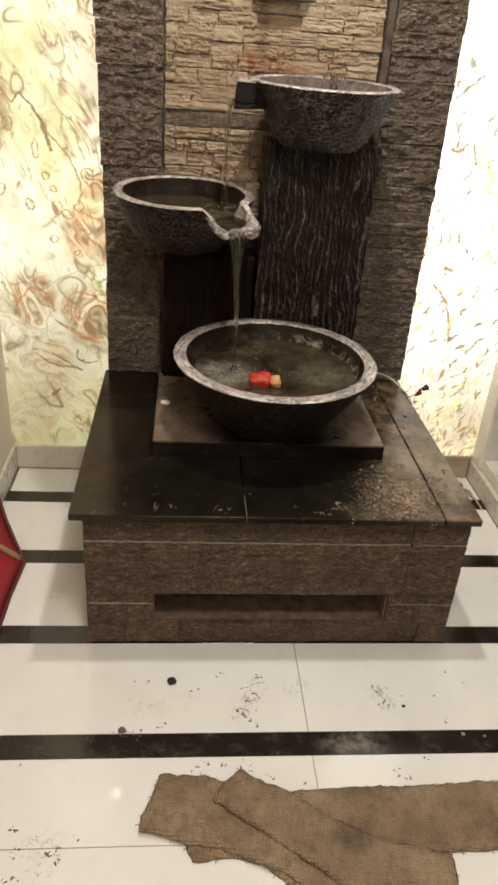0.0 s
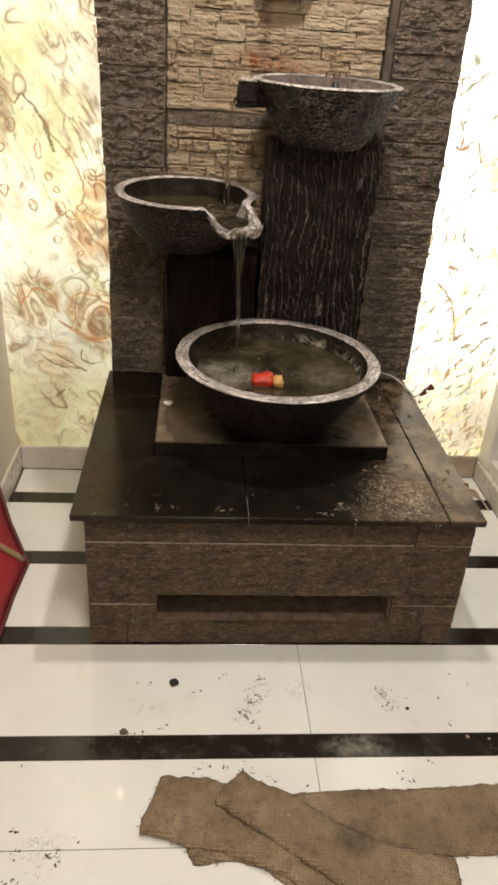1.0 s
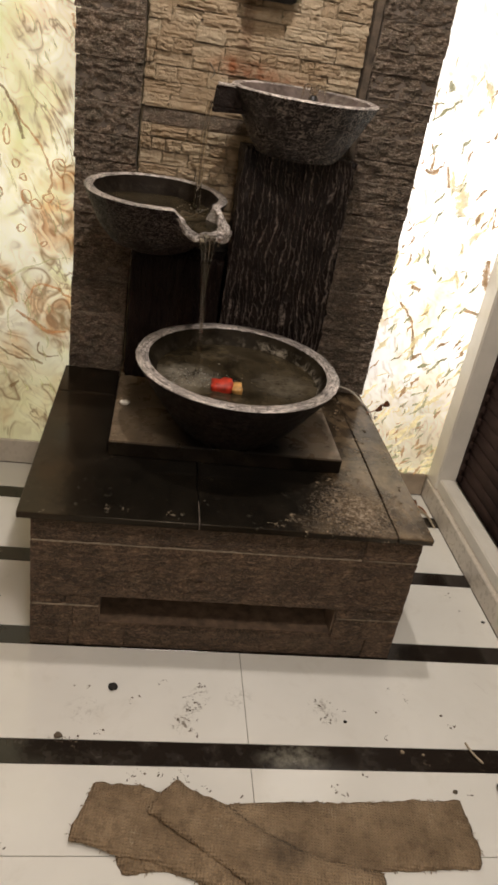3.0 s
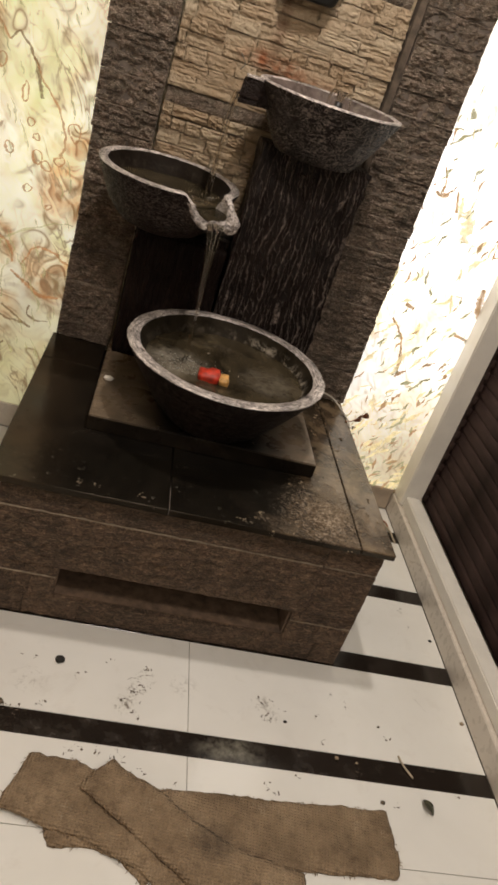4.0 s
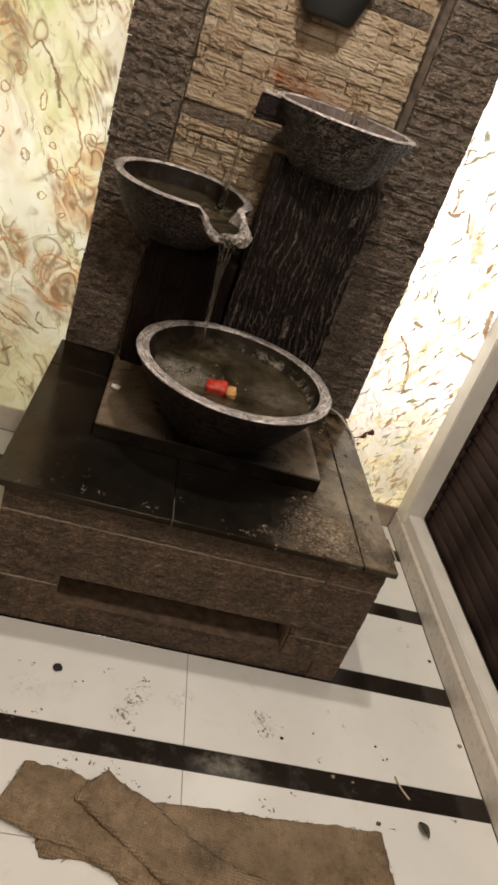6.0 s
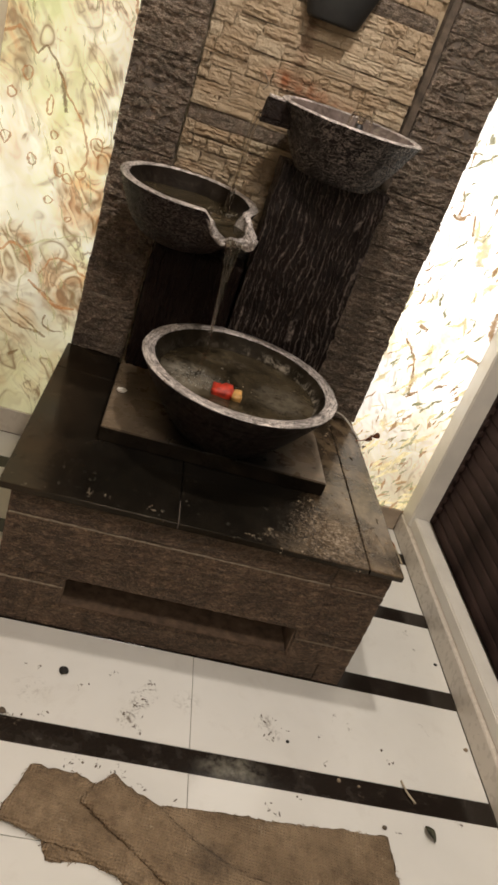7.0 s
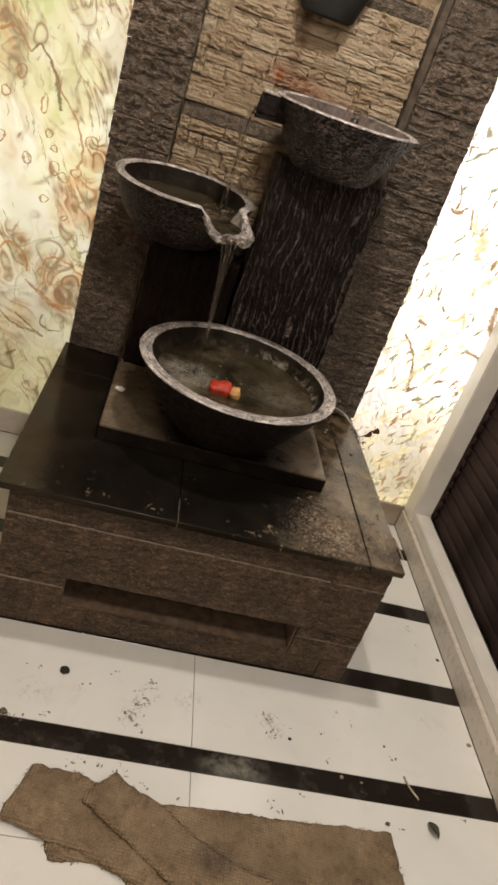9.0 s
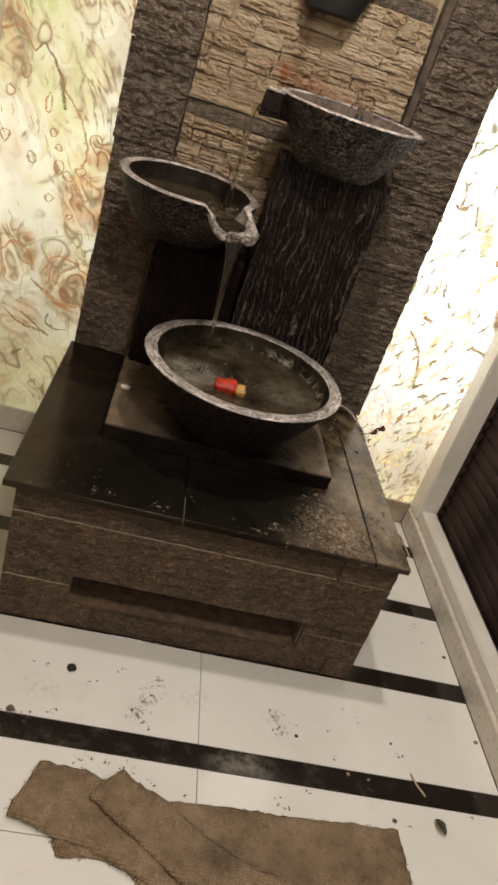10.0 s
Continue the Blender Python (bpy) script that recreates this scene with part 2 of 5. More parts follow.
def slab_mat():
    k = Mat("black_stone_slab")
    p = k.world_co()
    col = k.ramp(k.noise(5, 5, 0.6, 0.5, co=p), (0.3, (0.004, 0.0034, 0.0026)), (0.7, (0.013, 0.0105, 0.0075)))
    x, y = k.axis(0, p), k.axis(1, p)
    cloud = k.noise(6, 6, 0.66, 0.5, co=p)
    wipe = k.ramp(cloud, (0.48, 0.0), (0.78, 1.0))
    col = k.mix(k.math("MULTIPLY", wipe, 0.08), col, (0.1, 0.072, 0.05))
    # mud dried on at the side of the pump cable: a thin smeared film, sand thrown down at the front
    edge = k.math("ADD", x, k.math("ADD", k.math("MULTIPLY", k.math("SUBTRACT", cloud, 0.5), 0.3), k.math("MULTIPLY", y, -0.2)))
    smear = k.noise(9, 6, 0.7, 1.2, co=k.mapping((1, 0.55, 1), (0, 0, 0.5), co=p))
    film = k.math("MULTIPLY", k.range(edge, 0.14, 0.3), k.ramp(smear, (0.36, 0.3), (0.62, 1.0)))
    fine = k.noise(150, 5, 0.75, 0.3, co=p)
    coarse = k.noise(48, 5, 0.75, 0.4, co=p)
    d = k.node("ShaderNodeVectorMath", operation="DISTANCE")
    k.put(d.inputs[0], k.mapping((1.0, 0.8, 0), co=p))
    d.inputs[1].default_value = (0.33, 0.05 * 0.8, 0)
    heap = k.range(k.math("ADD", d.outputs["Value"], k.math("MULTIPLY", k.math("SUBTRACT", cloud, 0.5), 0.16)), 0.02, 0.24, 1.0, 0.0)
    mud = k.range(k.math("ADD", k.math("ADD", fine, k.math("MULTIPLY", coarse, 0.5)), k.math("MULTIPLY", heap, 0.36)), 0.92, 1.1)
    mud = k.math("MULTIPLY", mud, k.math("MAXIMUM", heap, k.math("MULTIPLY", film, 0.3)))
    crust = k.ramp(k.noise(110, 6, 0.8, co=p), (0.36, (0.04, 0.027, 0.017)), (0.5, (0.2, 0.148, 0.098)), (0.64, (0.6, 0.49, 0.37)))
    top = k.range(k.axis(2, p), 0.443, 0.448)
    film, mud = k.math("MULTIPLY", film, top), k.math("MULTIPLY", mud, top)
    col = k.mix(k.math("MULTIPLY", film, 0.7), col, k.ramp(k.noise(10, 4, 0.6, co=p), (0.42, (0.07, 0.044, 0.023)), (0.58, (0.27, 0.19, 0.11))))
    col = k.mix(k.math("MULTIPLY", mud, 0.85), col, crust)
    # left end browned: dirt, plus a reflection put into the colour
    left = k.math("MULTIPLY", k.range(x, -0.48, -0.34, 1.0, 0.0), k.ramp(k.noise(9, 6, 0.7, co=p), (0.32, 0.25), (0.68, 1.0)))
    col = k.mix(k.math("MULTIPLY", left, 0.24), col, (0.1, 0.066, 0.038))
    # limescale spots along the front
    spots = k.ramp(k.noise(55, 4, 0.7, co=p), (0.64, 0.0), (0.76, 1.0))
    front = k.math("MULTIPLY", spots, k.range(y, 0.02, 0.2, 1.0, 0.15))
    col = k.mix(k.math("MULTIPLY", front, 0.5), col, (0.3, 0.27, 0.21))
    rough = k.math("ADD", k.ramp(wipe, (0, 0.14), (1, 0.36)), k.math("ADD", k.math("MULTIPLY", film, 0.1), k.math("MULTIPLY", mud, 0.4)))
    k.set(Base_Color=col, Roughness=rough, Specular_IOR_Level=k.math("SUBTRACT", k.range(x, 0.25, 0.42, 0.2, 0.5), k.math("MULTIPLY", mud, 0.3)))
    k.set(Specular_Tint=(1.0, 0.83, 0.64))
    return k.bump(k.math("MULTIPLY", k.math("ADD", fine, coarse), k.math("ADD", mud, 0.05)), 0.6, 0.004).m


M_SLAB = slab_mat()


def plate_mat():
    k = Mat("wet_slate_plate")
    p = k.world_co()
    col = k.ramp(k.noise(6, 6, 0.65, 0.4, co=p), (0.3, (0.004, 0.003, 0.002)), (0.55, (0.011, 0.008, 0.0055)), (0.75, (0.035, 0.027, 0.018)))
    x = k.axis(0, p)
    top = k.range(k.axis(2, p), 0.489, 0.4945)
    # paler brown towards both ends, on the top face only
    dry = k.math("MULTIPLY", k.range(k.math("ABSOLUTE", x), 0.12, 0.27), k.ramp(k.noise(11, 6, 0.68, 0.3, co=p), (0.32, 0.35), (0.62, 1.0)))
    dry = k.math("MULTIPLY", dry, top)
    col = k.mix(k.math("MULTIPLY", dry, 0.8), col, (0.24, 0.178, 0.118))
    worn = k.math("MULTIPLY", k.range(x, 0.295, 0.317), k.ramp(k.noise(40, 5, 0.7, co=p), (0.4, 0.0), (0.6, 1.0)))
    col = k.mix(k.math("MULTIPLY", k.math("MULTIPLY", worn, top), 0.6), col, (0.36, 0.31, 0.25))
    k.set(Base_Color=col, Roughness=k.ramp(k.noise(15, 4, 0.6, co=p), (0.35, 0.2), (0.7, 0.5)), Specular_IOR_Level=k.range(top, 0.0, 1.0, 0.1, 0.5))
    return k.bump(k.noise(45, 4, 0.6, co=p), 0.25, 0.003).m


M_PLATE = plate_mat()


def bowl_mat(name, silver, speck):
    """Black hammered stone with silver paint rubbed over its ridges in short strokes."""
    k = Mat(name)
    c = k.mapping((1, 1, 1.7))
    h = k.noise(25, 3, 0.6, 2.6, co=c)
    ridge = k.math("ABSOLUTE", k.math("SUBTRACT", h, 0.5))
    lines = k.ramp(ridge, (0.0, 1.0), (0.03, 0.6), (0.06, 0.0))
    patch = k.ramp(k.noise(8, 5, 0.68), (0.38, 0.12), (0.56, 1.0))
    grain = k.ramp(k.noise(120, 3, 0.7, co=c), (0.4, 0.2), (0.56, 1.0))
    rub = k.math("MULTIPLY", k.math("MULTIPLY", lines, patch), grain)
    col = k.mix(k.math("MULTIPLY", rub, silver), k.ramp(k.noise(6, 4, 0.6), (0.35, (0.0078, 0.0044, 0.0034)), (0.65, (0.0175, 0.0105, 0.008))), (0.56, 0.46, 0.38))
    k.set(Base_Color=col, Roughness=k.ramp(k.noise(60, 3, 0.5), (0.3, 0.36), (0.7, 0.62)), Specular_IOR_Level=speck)
    return k.bump(k.math("ADD", lines, k.math("ADD", h, k.math("MULTIPLY", k.noise(150, 3, 0.6), 0.3))), 1.0, 0.008).m


def bowl_inside_mat(name, dark, mid, lime, z_line):
    """Wet dark inside of a bowl with scale left along the water line."""
    k = Mat(name)
    n = k.noise(14, 5, 0.65)
    col = k.ramp(n, (0.32, dark), (0.68, mid))
    edge = k.math("ABSOLUTE", k.math("SUBTRACT", k.axis(2), z_line))
    scale = k.math("MULTIPLY", k.range(edge, 0.0, 0.022, 1.0, 0.0), k.ramp(k.noise(26, 6, 0.75, 0.6), (0.48, 0.0), (0.62, 1.0)))
    scale = k.math("MULTIPLY", scale, k.range(k.axis(0), -0.05, 0.12, 0.15, 1.0))
    col = k.mix(k.math("MULTIPLY", scale, lime), col, (0.3, 0.26, 0.2))
    k.set(Base_Color=col, Roughness=k.ramp(n, (0.35, 0.3), (0.7, 0.65)), Specular_IOR_Level=0.03)
    return k.bump(k.noise(50, 4, 0.6), 0.5, 0.004).m


M_BOWL = bowl_mat("black_silver_hammered", 0.85, 0.28)
# less silver on these two, putting the shade under their rims into the colour
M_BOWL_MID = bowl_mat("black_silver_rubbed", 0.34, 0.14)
M_BOWL_BIG = bowl_mat("black_shaded_hammered", 0.14, 0.12)
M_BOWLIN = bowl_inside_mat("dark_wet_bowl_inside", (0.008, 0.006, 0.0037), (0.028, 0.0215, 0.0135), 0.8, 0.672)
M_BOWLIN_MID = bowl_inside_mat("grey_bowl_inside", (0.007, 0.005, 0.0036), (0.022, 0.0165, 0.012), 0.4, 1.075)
M_BOWLIN_TOP = bowl_inside_mat("rubbed_grey_bowl_inside", (0.05, 0.037, 0.032), (0.2, 0.155, 0.135), 0.5, 1.385)


def rim_mat(name, cx, cy, bright=1.0):
    """Silver paint brushed along the rim of a round bowl."""
    k = Mat(name)
    x, y = k.math("SUBTRACT", k.axis(0), cx), k.math("SUBTRACT", k.axis(1), cy)
    turn = k.math("ARCTAN2", y, x)
    far = k.math("SQRT", k.math("ADD", k.math("MULTIPLY", x, x), k.math("MULTIPLY", y, y)))
    polar = k.node("ShaderNodeCombineXYZ")
    # strokes slant a little across the rim
    k.put(polar.inputs[0], k.math("ADD", k.math("MULTIPLY", turn, 0.05), k.math("MULTIPLY", far, 0.12)))
    k.put(polar.inputs[1], k.math("SUBTRACT", far, k.math("MULTIPLY", turn, 0.012)))
    k.put(polar.inputs[2], k.axis(2))
    n = k.noise(170, 5, 0.75, 0.9, co=polar.outputs[0])
    fine = k.noise(95, 6, 0.8, 1.2)
    both = k.math("ADD", k.math("MULTIPLY", n, 0.6), k.math("MULTIPLY", fine, 0.4))
    col = k.ramp(both, (0.4, (0.028, 0.022, 0.019)), (0.48, (0.24 * bright, 0.205 * bright, 0.18 * bright)), (0.57, (0.74 * bright, 0.66 * bright, 0.6 * bright)))
    col = k.mix(1.0, col, k.ramp(k.noise(7, 4, 0.6), (0.35, 0.5), (0.6, 1.15)), "MULTIPLY")
    k.set(Base_Color=col, Roughness=0.42)
    return k.bump(both, 0.8, 0.004).m


M_RIM = rim_mat("silver_brushed_rim", -0.008, 0.41)
M_RIM_MID = rim_mat("silver_brushed_rim_lip", -0.279, 0.64)
M_RIM_TOP = rim_mat("silver_brushed_thin_rim", 0.1, 0.675)


def bark_mat(name, silver):
    """Black bark relief: a net of long crinkled ridges with silver rubbed over them."""
    k = Mat(name)
    wob = k.node("ShaderNodeTexNoise")
    k.put(wob.inputs["Vector"], k.co)
    wob.inputs["Scale"].default_value = 45.0
    wob.inputs["Detail"].default_value = 4.0
    shift = k.node("ShaderNodeVectorMath", operation="SCALE")
    k.put(shift.inputs[0], wob.outputs["Color"])
    shift.inputs["Scale"].default_value = 0.012
    add = k.node("ShaderNodeVectorMath", operation="ADD")
    k.put(add.inputs[0], k.co)
    k.put(add.inputs[1], shift.outputs[0])
    # long crinkled ridges that run together and part again
    c = k.mapping((1.0, 1.0, 0.3), co=add.outputs[0])
    ridge = k.ramp(k.wave(15, 11.0, "X", 3, 1.0, co=c), (0.84, 0.0), (0.95, 0.7), (1.0, 1.0))
    little = k.ramp(k.wave(25, 12.0, "X", 3.5, 1.0, co=k.mapping((1.0, 1.0, 0.5), (0, 0.35, 0), (3, 1, 2), co=add.outputs[0])), (0.84, 0.0), (0.95, 0.7), (1.0, 1.0))
    both = k.math("MAXIMUM", ridge, k.math("MULTIPLY", little, 0.6))
    worn = k.ramp(k.noise(14, 5, 0.72), (0.36, 0.15), (0.62, 1.0))
    rub = k.math("MULTIPLY", k.math("MULTIPLY", both, worn), k.ramp(k.noise(110, 3, 0.7), (0.4, 0.25), (0.54, 1.0)))
    col = k.mix(k.math("MULTIPLY", rub, silver), k.ramp(k.noise(7, 4, 0.6), (0.35, (0.0068, 0.0038, 0.0029)), (0.65, (0.0145, 0.0082, 0.006))), (0.5, 0.41, 0.35))
    k.set(Base_Color=col, Roughness=k.ramp(k.noise(40, 3, 0.5), (0.3, 0.42), (0.7, 0.62)), Specular_IOR_Level=0.1 + 0.2 * silver)
    return k.bump(k.math("ADD", both, k.math("MULTIPLY", k.noise(60, 3, 0.6), 0.3)), 1.0, 0.007).m


# hardly any silver here; the shade behind the bowls goes into the black
M_BARK_SHADED = bark_mat("plain_shaded_bark", 0.03)
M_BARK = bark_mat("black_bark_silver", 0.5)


def water_mat():
    k = Mat("murky_water")
    p = k.world_co()
    col = k.ramp(k.noise(7, 5, 0.6, 0.8, co=p), (0.34, (0.014, 0.0104, 0.0058)), (0.55, (0.048, 0.0365, 0.0205)), (0.8, (0.1, 0.081, 0.05)))
    for spot_at, reach, milk in (((-0.15, 0.36, 0.67), 0.12, 0.7), ((0.12, 0.36, 0.67), 0.12, 0.25)):
        d = k.node("ShaderNodeVectorMath", operation="DISTANCE")
        k.put(d.inputs[0], p)
        d.inputs[1].default_value = spot_at
        froth = k.math("MULTIPLY", k.range(d.outputs["Value"], reach * 0.25, reach, milk, 0.0), k.ramp(k.noise(34, 6, 0.75, 0.5, co=p), (0.38, 0.1), (0.62, 1.0)))
        col = k.mix(froth, col, (0.36, 0.32, 0.25))
    k.set(Base_Color=col, Roughness=0.04, IOR=1.33)
    return k.bump(k.noise(24, 2, 0.5, 0.6, co=p), 0.35, 0.004).m


def stream_mat():
    k = Mat("falling_water")
    k.set(Base_Color=(0.9, 0.86, 0.78), Roughness=0.03, IOR=1.28, Transmission_Weight=1.0)
    return k.bump(k.noise(60, 3, 0.5, co=k.mapping((1, 1, 0.15))), 0.6, 0.004).m


def foam_mat():
    k = Mat("water_foam")
    k.set(Base_Color=(0.42, 0.39, 0.33), Roughness=0.3, Transmission_Weight=0.5, IOR=1.33)
    return k.m


M_WATER, M_STREAM, M_FOAM = water_mat(), stream_mat(), foam_mat()


def jute_mat():
    k = Mat("brown_jute_weave")
    p = k.world_co()
    c = k.mapping((1, 1, 1), (0, 0, 0.15), co=p)
    weave = k.math("ADD", k.wave(44, 2.4, "X", 3, 3, co=c), k.wave(44, 2.4, "Y", 3, 3, co=c))
    col = k.ramp(k.noise(8, 6, 0.7, co=p), (0.3, (0.178, 0.12, 0.068)), (0.5, (0.268, 0.187, 0.11)), (0.7, (0.38, 0.275, 0.168)))
    col = k.mix(k.math("MULTIPLY", k.ramp(weave, (0.3, 1.0), (1.2, 0.0)), 0.1), col, (0.09, 0.052, 0.028))
    pale = k.ramp(k.noise(13, 5, 0.7, co=p), (0.6, 0.0), (0.7, 1.0))
    col = k.mix(k.math("MULTIPLY", k.math("MULTIPLY", pale, k.ramp(weave, (0.9, 0.0), (1.5, 1.0))), 0.7), col, (0.42, 0.33, 0.22))
    soil = k.ramp(k.noise(38, 6, 0.8, co=p), (0.5, 0.0), (0.7, 1.0))
    col = k.mix(k.math("MULTIPLY", soil, 0.65), col, (0.09, 0.055, 0.03))
    d = k.node("ShaderNodeVectorMath", operation="DISTANCE")
    k.put(d.inputs[0], p)
    d.inputs[1].default_value = (0.12, -0.59, 0.03)
    wet = k.math("MULTIPLY", k.range(d.outputs["Value"], 0.01, 0.07, 1.0, 0.0), k.noise(30, 4, 0.6, co=p))
    col = k.mix(k.math("MULTIPLY", wet, 1.2), col, (0.03, 0.02, 0.014))
    k.set(Base_Color=col, Roughness=0.95)
    return k.bump(k.math("ADD", weave, k.math("MULTIPLY", k.noise(45, 5, 0.7, co=p), 2.0)), 0.7, 0.004).m


M_JUTE = jute_mat()


def onyx_mat(name, seed, low, high, z0, z1, loops, flecks, grain, tones, swirl=0.0, clouds=()):
    """Onyx with lamps behind it: low and high are its glow at the heights z0 and z1."""
    k = Mat(name)
    w = k.world_co()
    p = k.mapping((1, 1, 1), (0, 0.5, 0), (seed, 0, seed * 0.7), co=w)
    warp = k.noise(2.6, 4, 0.6, 0.8, co=p)
    flow = k.noise(3.2, 3, 0.5, 3.0, co=k.mapping((1.5, 1, 0.9), co=p))
    fine = k.noise(grain, 2, 0.5, 2.0, co=k.mapping((1.9, 1, 0.7), (0, -0.4, 0), co=p))
    base = k.ramp(warp, (0.3, tones[0]), (0.4, tones[1]), (0.49, tones[2]))
    cloud = k.ramp(k.noise(8, 5, 0.65, 0.8, co=p), (0.5, 0.0), (0.75, 1.0))
    base = k.mix(k.math("MULTIPLY", cloud, 0.4), base, tones[3])
    where = k.ramp(k.noise(2.6, 3, 0.6, co=k.mapping(loc=(3, 1, 2.2), co=p)), (0.44, 0.04), (0.56, 1.0))
    if swirl:
        zz = k.axis(2, w)
        band = k.math("MULTIPLY", k.range(zz, swirl - 0.28, swirl - 0.12), k.range(zz, swirl + 0.1, swirl + 0.25, 1.0, 0.0))
        for cx, cz, reach in clouds:
            d = k.node("ShaderNodeVectorMath", operation="DISTANCE")
            k.put(d.inputs[0], k.mapping((1, 0, 0.8), co=w))
            d.inputs[1].default_value = (cx, 0, cz * 0.8)
            here = k.range(d.outputs["Value"], reach * 0.45, reach, 1.0, 0.0)
            band = here if (cx, cz, reach) == clouds[0] else k.math("MAXIMUM", band, here)
        where = k.math("MAXIMUM", where, k.math("MULTIPLY", band, k.ramp(k.noise(6, 3, 0.6, co=p), (0.35, 0.4), (0.55, 1.0))))
    swirls = where
    if swirl:
        swirls = k.math("MULTIPLY", band, k.ramp(k.noise(5, 3, 0.6, co=p), (0.34, 0.4), (0.48, 1.0)))
        swirls = k.math("MAXIMUM", swirls, k.math("MULTIPLY", where, 0.35))
    if swirl and swirl < 0.5:
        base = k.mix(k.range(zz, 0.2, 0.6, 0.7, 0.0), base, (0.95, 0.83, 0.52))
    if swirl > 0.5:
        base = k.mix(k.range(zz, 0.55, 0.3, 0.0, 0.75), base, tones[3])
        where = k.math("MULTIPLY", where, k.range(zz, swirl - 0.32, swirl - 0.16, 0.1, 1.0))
    if swirl > 0.5:
        base = k.mix(k.math("MULTIPLY", swirls, 0.6), base, (0.95, 0.8, 0.46))
    # folded bands: level lines of a slow, bent field, dark at their borders
    fold = k.noise(6.0, 1, 0.5, 1.0, co=k.mapping((1.35, 1, 1.0), (0, 0.6, 0), (0, 0, 1.7), co=p))
    bands = k.ramp(fold, (0.27, 0.0), (0.36, 0.45), (0.385, 1.0), (0.405, 0.35), (0.45, 0.08), (0.475, 0.85), (0.5, 0.55), (0.535, 0.4), (0.56, 1.0), (0.585, 0.15), (0.63, 0.0), (0.66, 0.75), (0.7, 0.1))
    thin = k.ramp(k.noise(17, 4, 0.6, 0.8, co=p), (0.34, 0.35), (0.52, 1.0))
    bands = k.math("MULTIPLY", k.math("MULTIPLY", bands, thin), swirls)
    rust = k.ramp(k.noise(6, 5, 0.68, 1.6, co=k.mapping(loc=(7, 0, 5), co=p)), (0.45, 0.0), (0.66, 1.0))
    col = k.mix(k.math("MULTIPLY", k.math("MULTIPLY", rust, swirls), 0.75 * loops), base, (0.78, 0.43, 0.14))
    col = k.mix(k.math("MULTIPLY", bands, loops), col, k.mix(rust, (0.22, 0.1, 0.014), (0.3, 0.075, 0.01)))
    # single broken veins
    a = k.math("ABSOLUTE", k.math("SUBTRACT", flow, 0.5))
    vein = k.math("MULTIPLY", k.ramp(a, (0.0, 1.0), (0.012, 0.5), (0.035, 0.0)), k.ramp(k.noise(7, 3, 0.6, co=k.mapping(loc=(4, 4, 1), co=p)), (0.48, 0.0), (0.58, 1.0)))
    col = k.mix(k.math("MULTIPLY", vein, 0.75 * loops), col, (0.16, 0.07, 0.02))
    # small closed rings
    eye = k.noise(13, 0, 0.5, 0.5, co=k.mapping((1.0, 1, 0.85), (0, 0.5, 0), (5, 2, 3), co=p))
    ring = k.math("MULTIPLY", k.ramp(eye, (0.6, 0.0), (0.65, 0.4), (0.68, 1.0), (0.72, 0.3), (0.76, 0.05)), k.ramp(k.noise(4, 1, 0.5, co=k.mapping(loc=(1, 4, 9), co=p)), (0.44, 0.1), (0.52, 1.0)))
    col = k.mix(k.math("MULTIPLY", ring, 0.8 * loops if swirl > 0.5 else 0.15), col, (0.2, 0.1, 0.03))
    spot = k.math("MULTIPLY", k.ramp(fine, (0.56, 0.0), (0.62, 1.0)), k.ramp(k.noise(5, 2, 0.5, co=p), (0.4, 0.15), (0.58, 1.0)))
    tint = k.mix(k.ramp(k.noise(6, 2, 0.5, co=k.mapping(loc=(2, 2, 2), co=p)), (0.45, 0.0), (0.55, 1.0)), (0.32, 0.17, 0.07), (0.2, 0.2, 0.08))
    col = k.mix(k.math("MULTIPLY", spot, flecks), col, tint)
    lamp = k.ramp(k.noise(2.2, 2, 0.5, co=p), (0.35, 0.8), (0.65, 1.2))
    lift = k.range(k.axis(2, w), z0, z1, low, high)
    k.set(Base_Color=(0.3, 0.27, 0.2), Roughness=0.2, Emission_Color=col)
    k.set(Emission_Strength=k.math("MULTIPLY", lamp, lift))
    return k.m


M_ONYX_A = onyx_mat("backlit_onyx_green", 0.0, 0.58, 1.18, 0.1, 1.4, 1.25, 0.3, 12, ((0.62, 0.65, 0.28), (0.88, 0.88, 0.53), (0.98, 0.96, 0.74), (0.76, 0.72, 0.34)), 0.72,
                    ((-0.59, 0.89, 0.11), (-0.6, 0.62, 0.12), (-0.79, 0.67, 0.11), (-0.88, 1.31, 0.1), (-0.57, 1.06, 0.06), (-0.74, 0.45, 0.1)))
M_ONYX_B = onyx_mat("backlit_onyx_white", 4.3, 0.94, 2.3, 0.25, 0.95, 0.35, 0.45, 16, ((0.92, 0.83, 0.55), (1.0, 0.93, 0.76), (1.0, 0.98, 0.92), (0.9, 0.8, 0.55)), 0.35)


def vein_mat(name, color, glow, much):
    """Darker stone in the lit onyx; its strips thin out sideways and break up."""
    k = Mat(name)
    at = k.node("ShaderNodeAttribute", attribute_name="fade").outputs["Fac"]
    n = k.noise(70, 5, 0.75, 0.8)
    tone = k.mix(1.0, color, k.ramp(k.noise(25, 3, 0.6), (0.35, 0.75), (0.65, 1.35)), "MULTIPLY")
    k.set(Base_Color=(0.2, 0.17, 0.12), Roughness=0.25, Emission_Color=tone, Emission_Strength=glow)
    k.set(Alpha=k.math("MULTIPLY", k.range(k.math("ADD", at, k.math("MULTIPLY", k.math("SUBTRACT", n, 0.5), 2.4)), 0.1, 1.0), much))
    return k.m


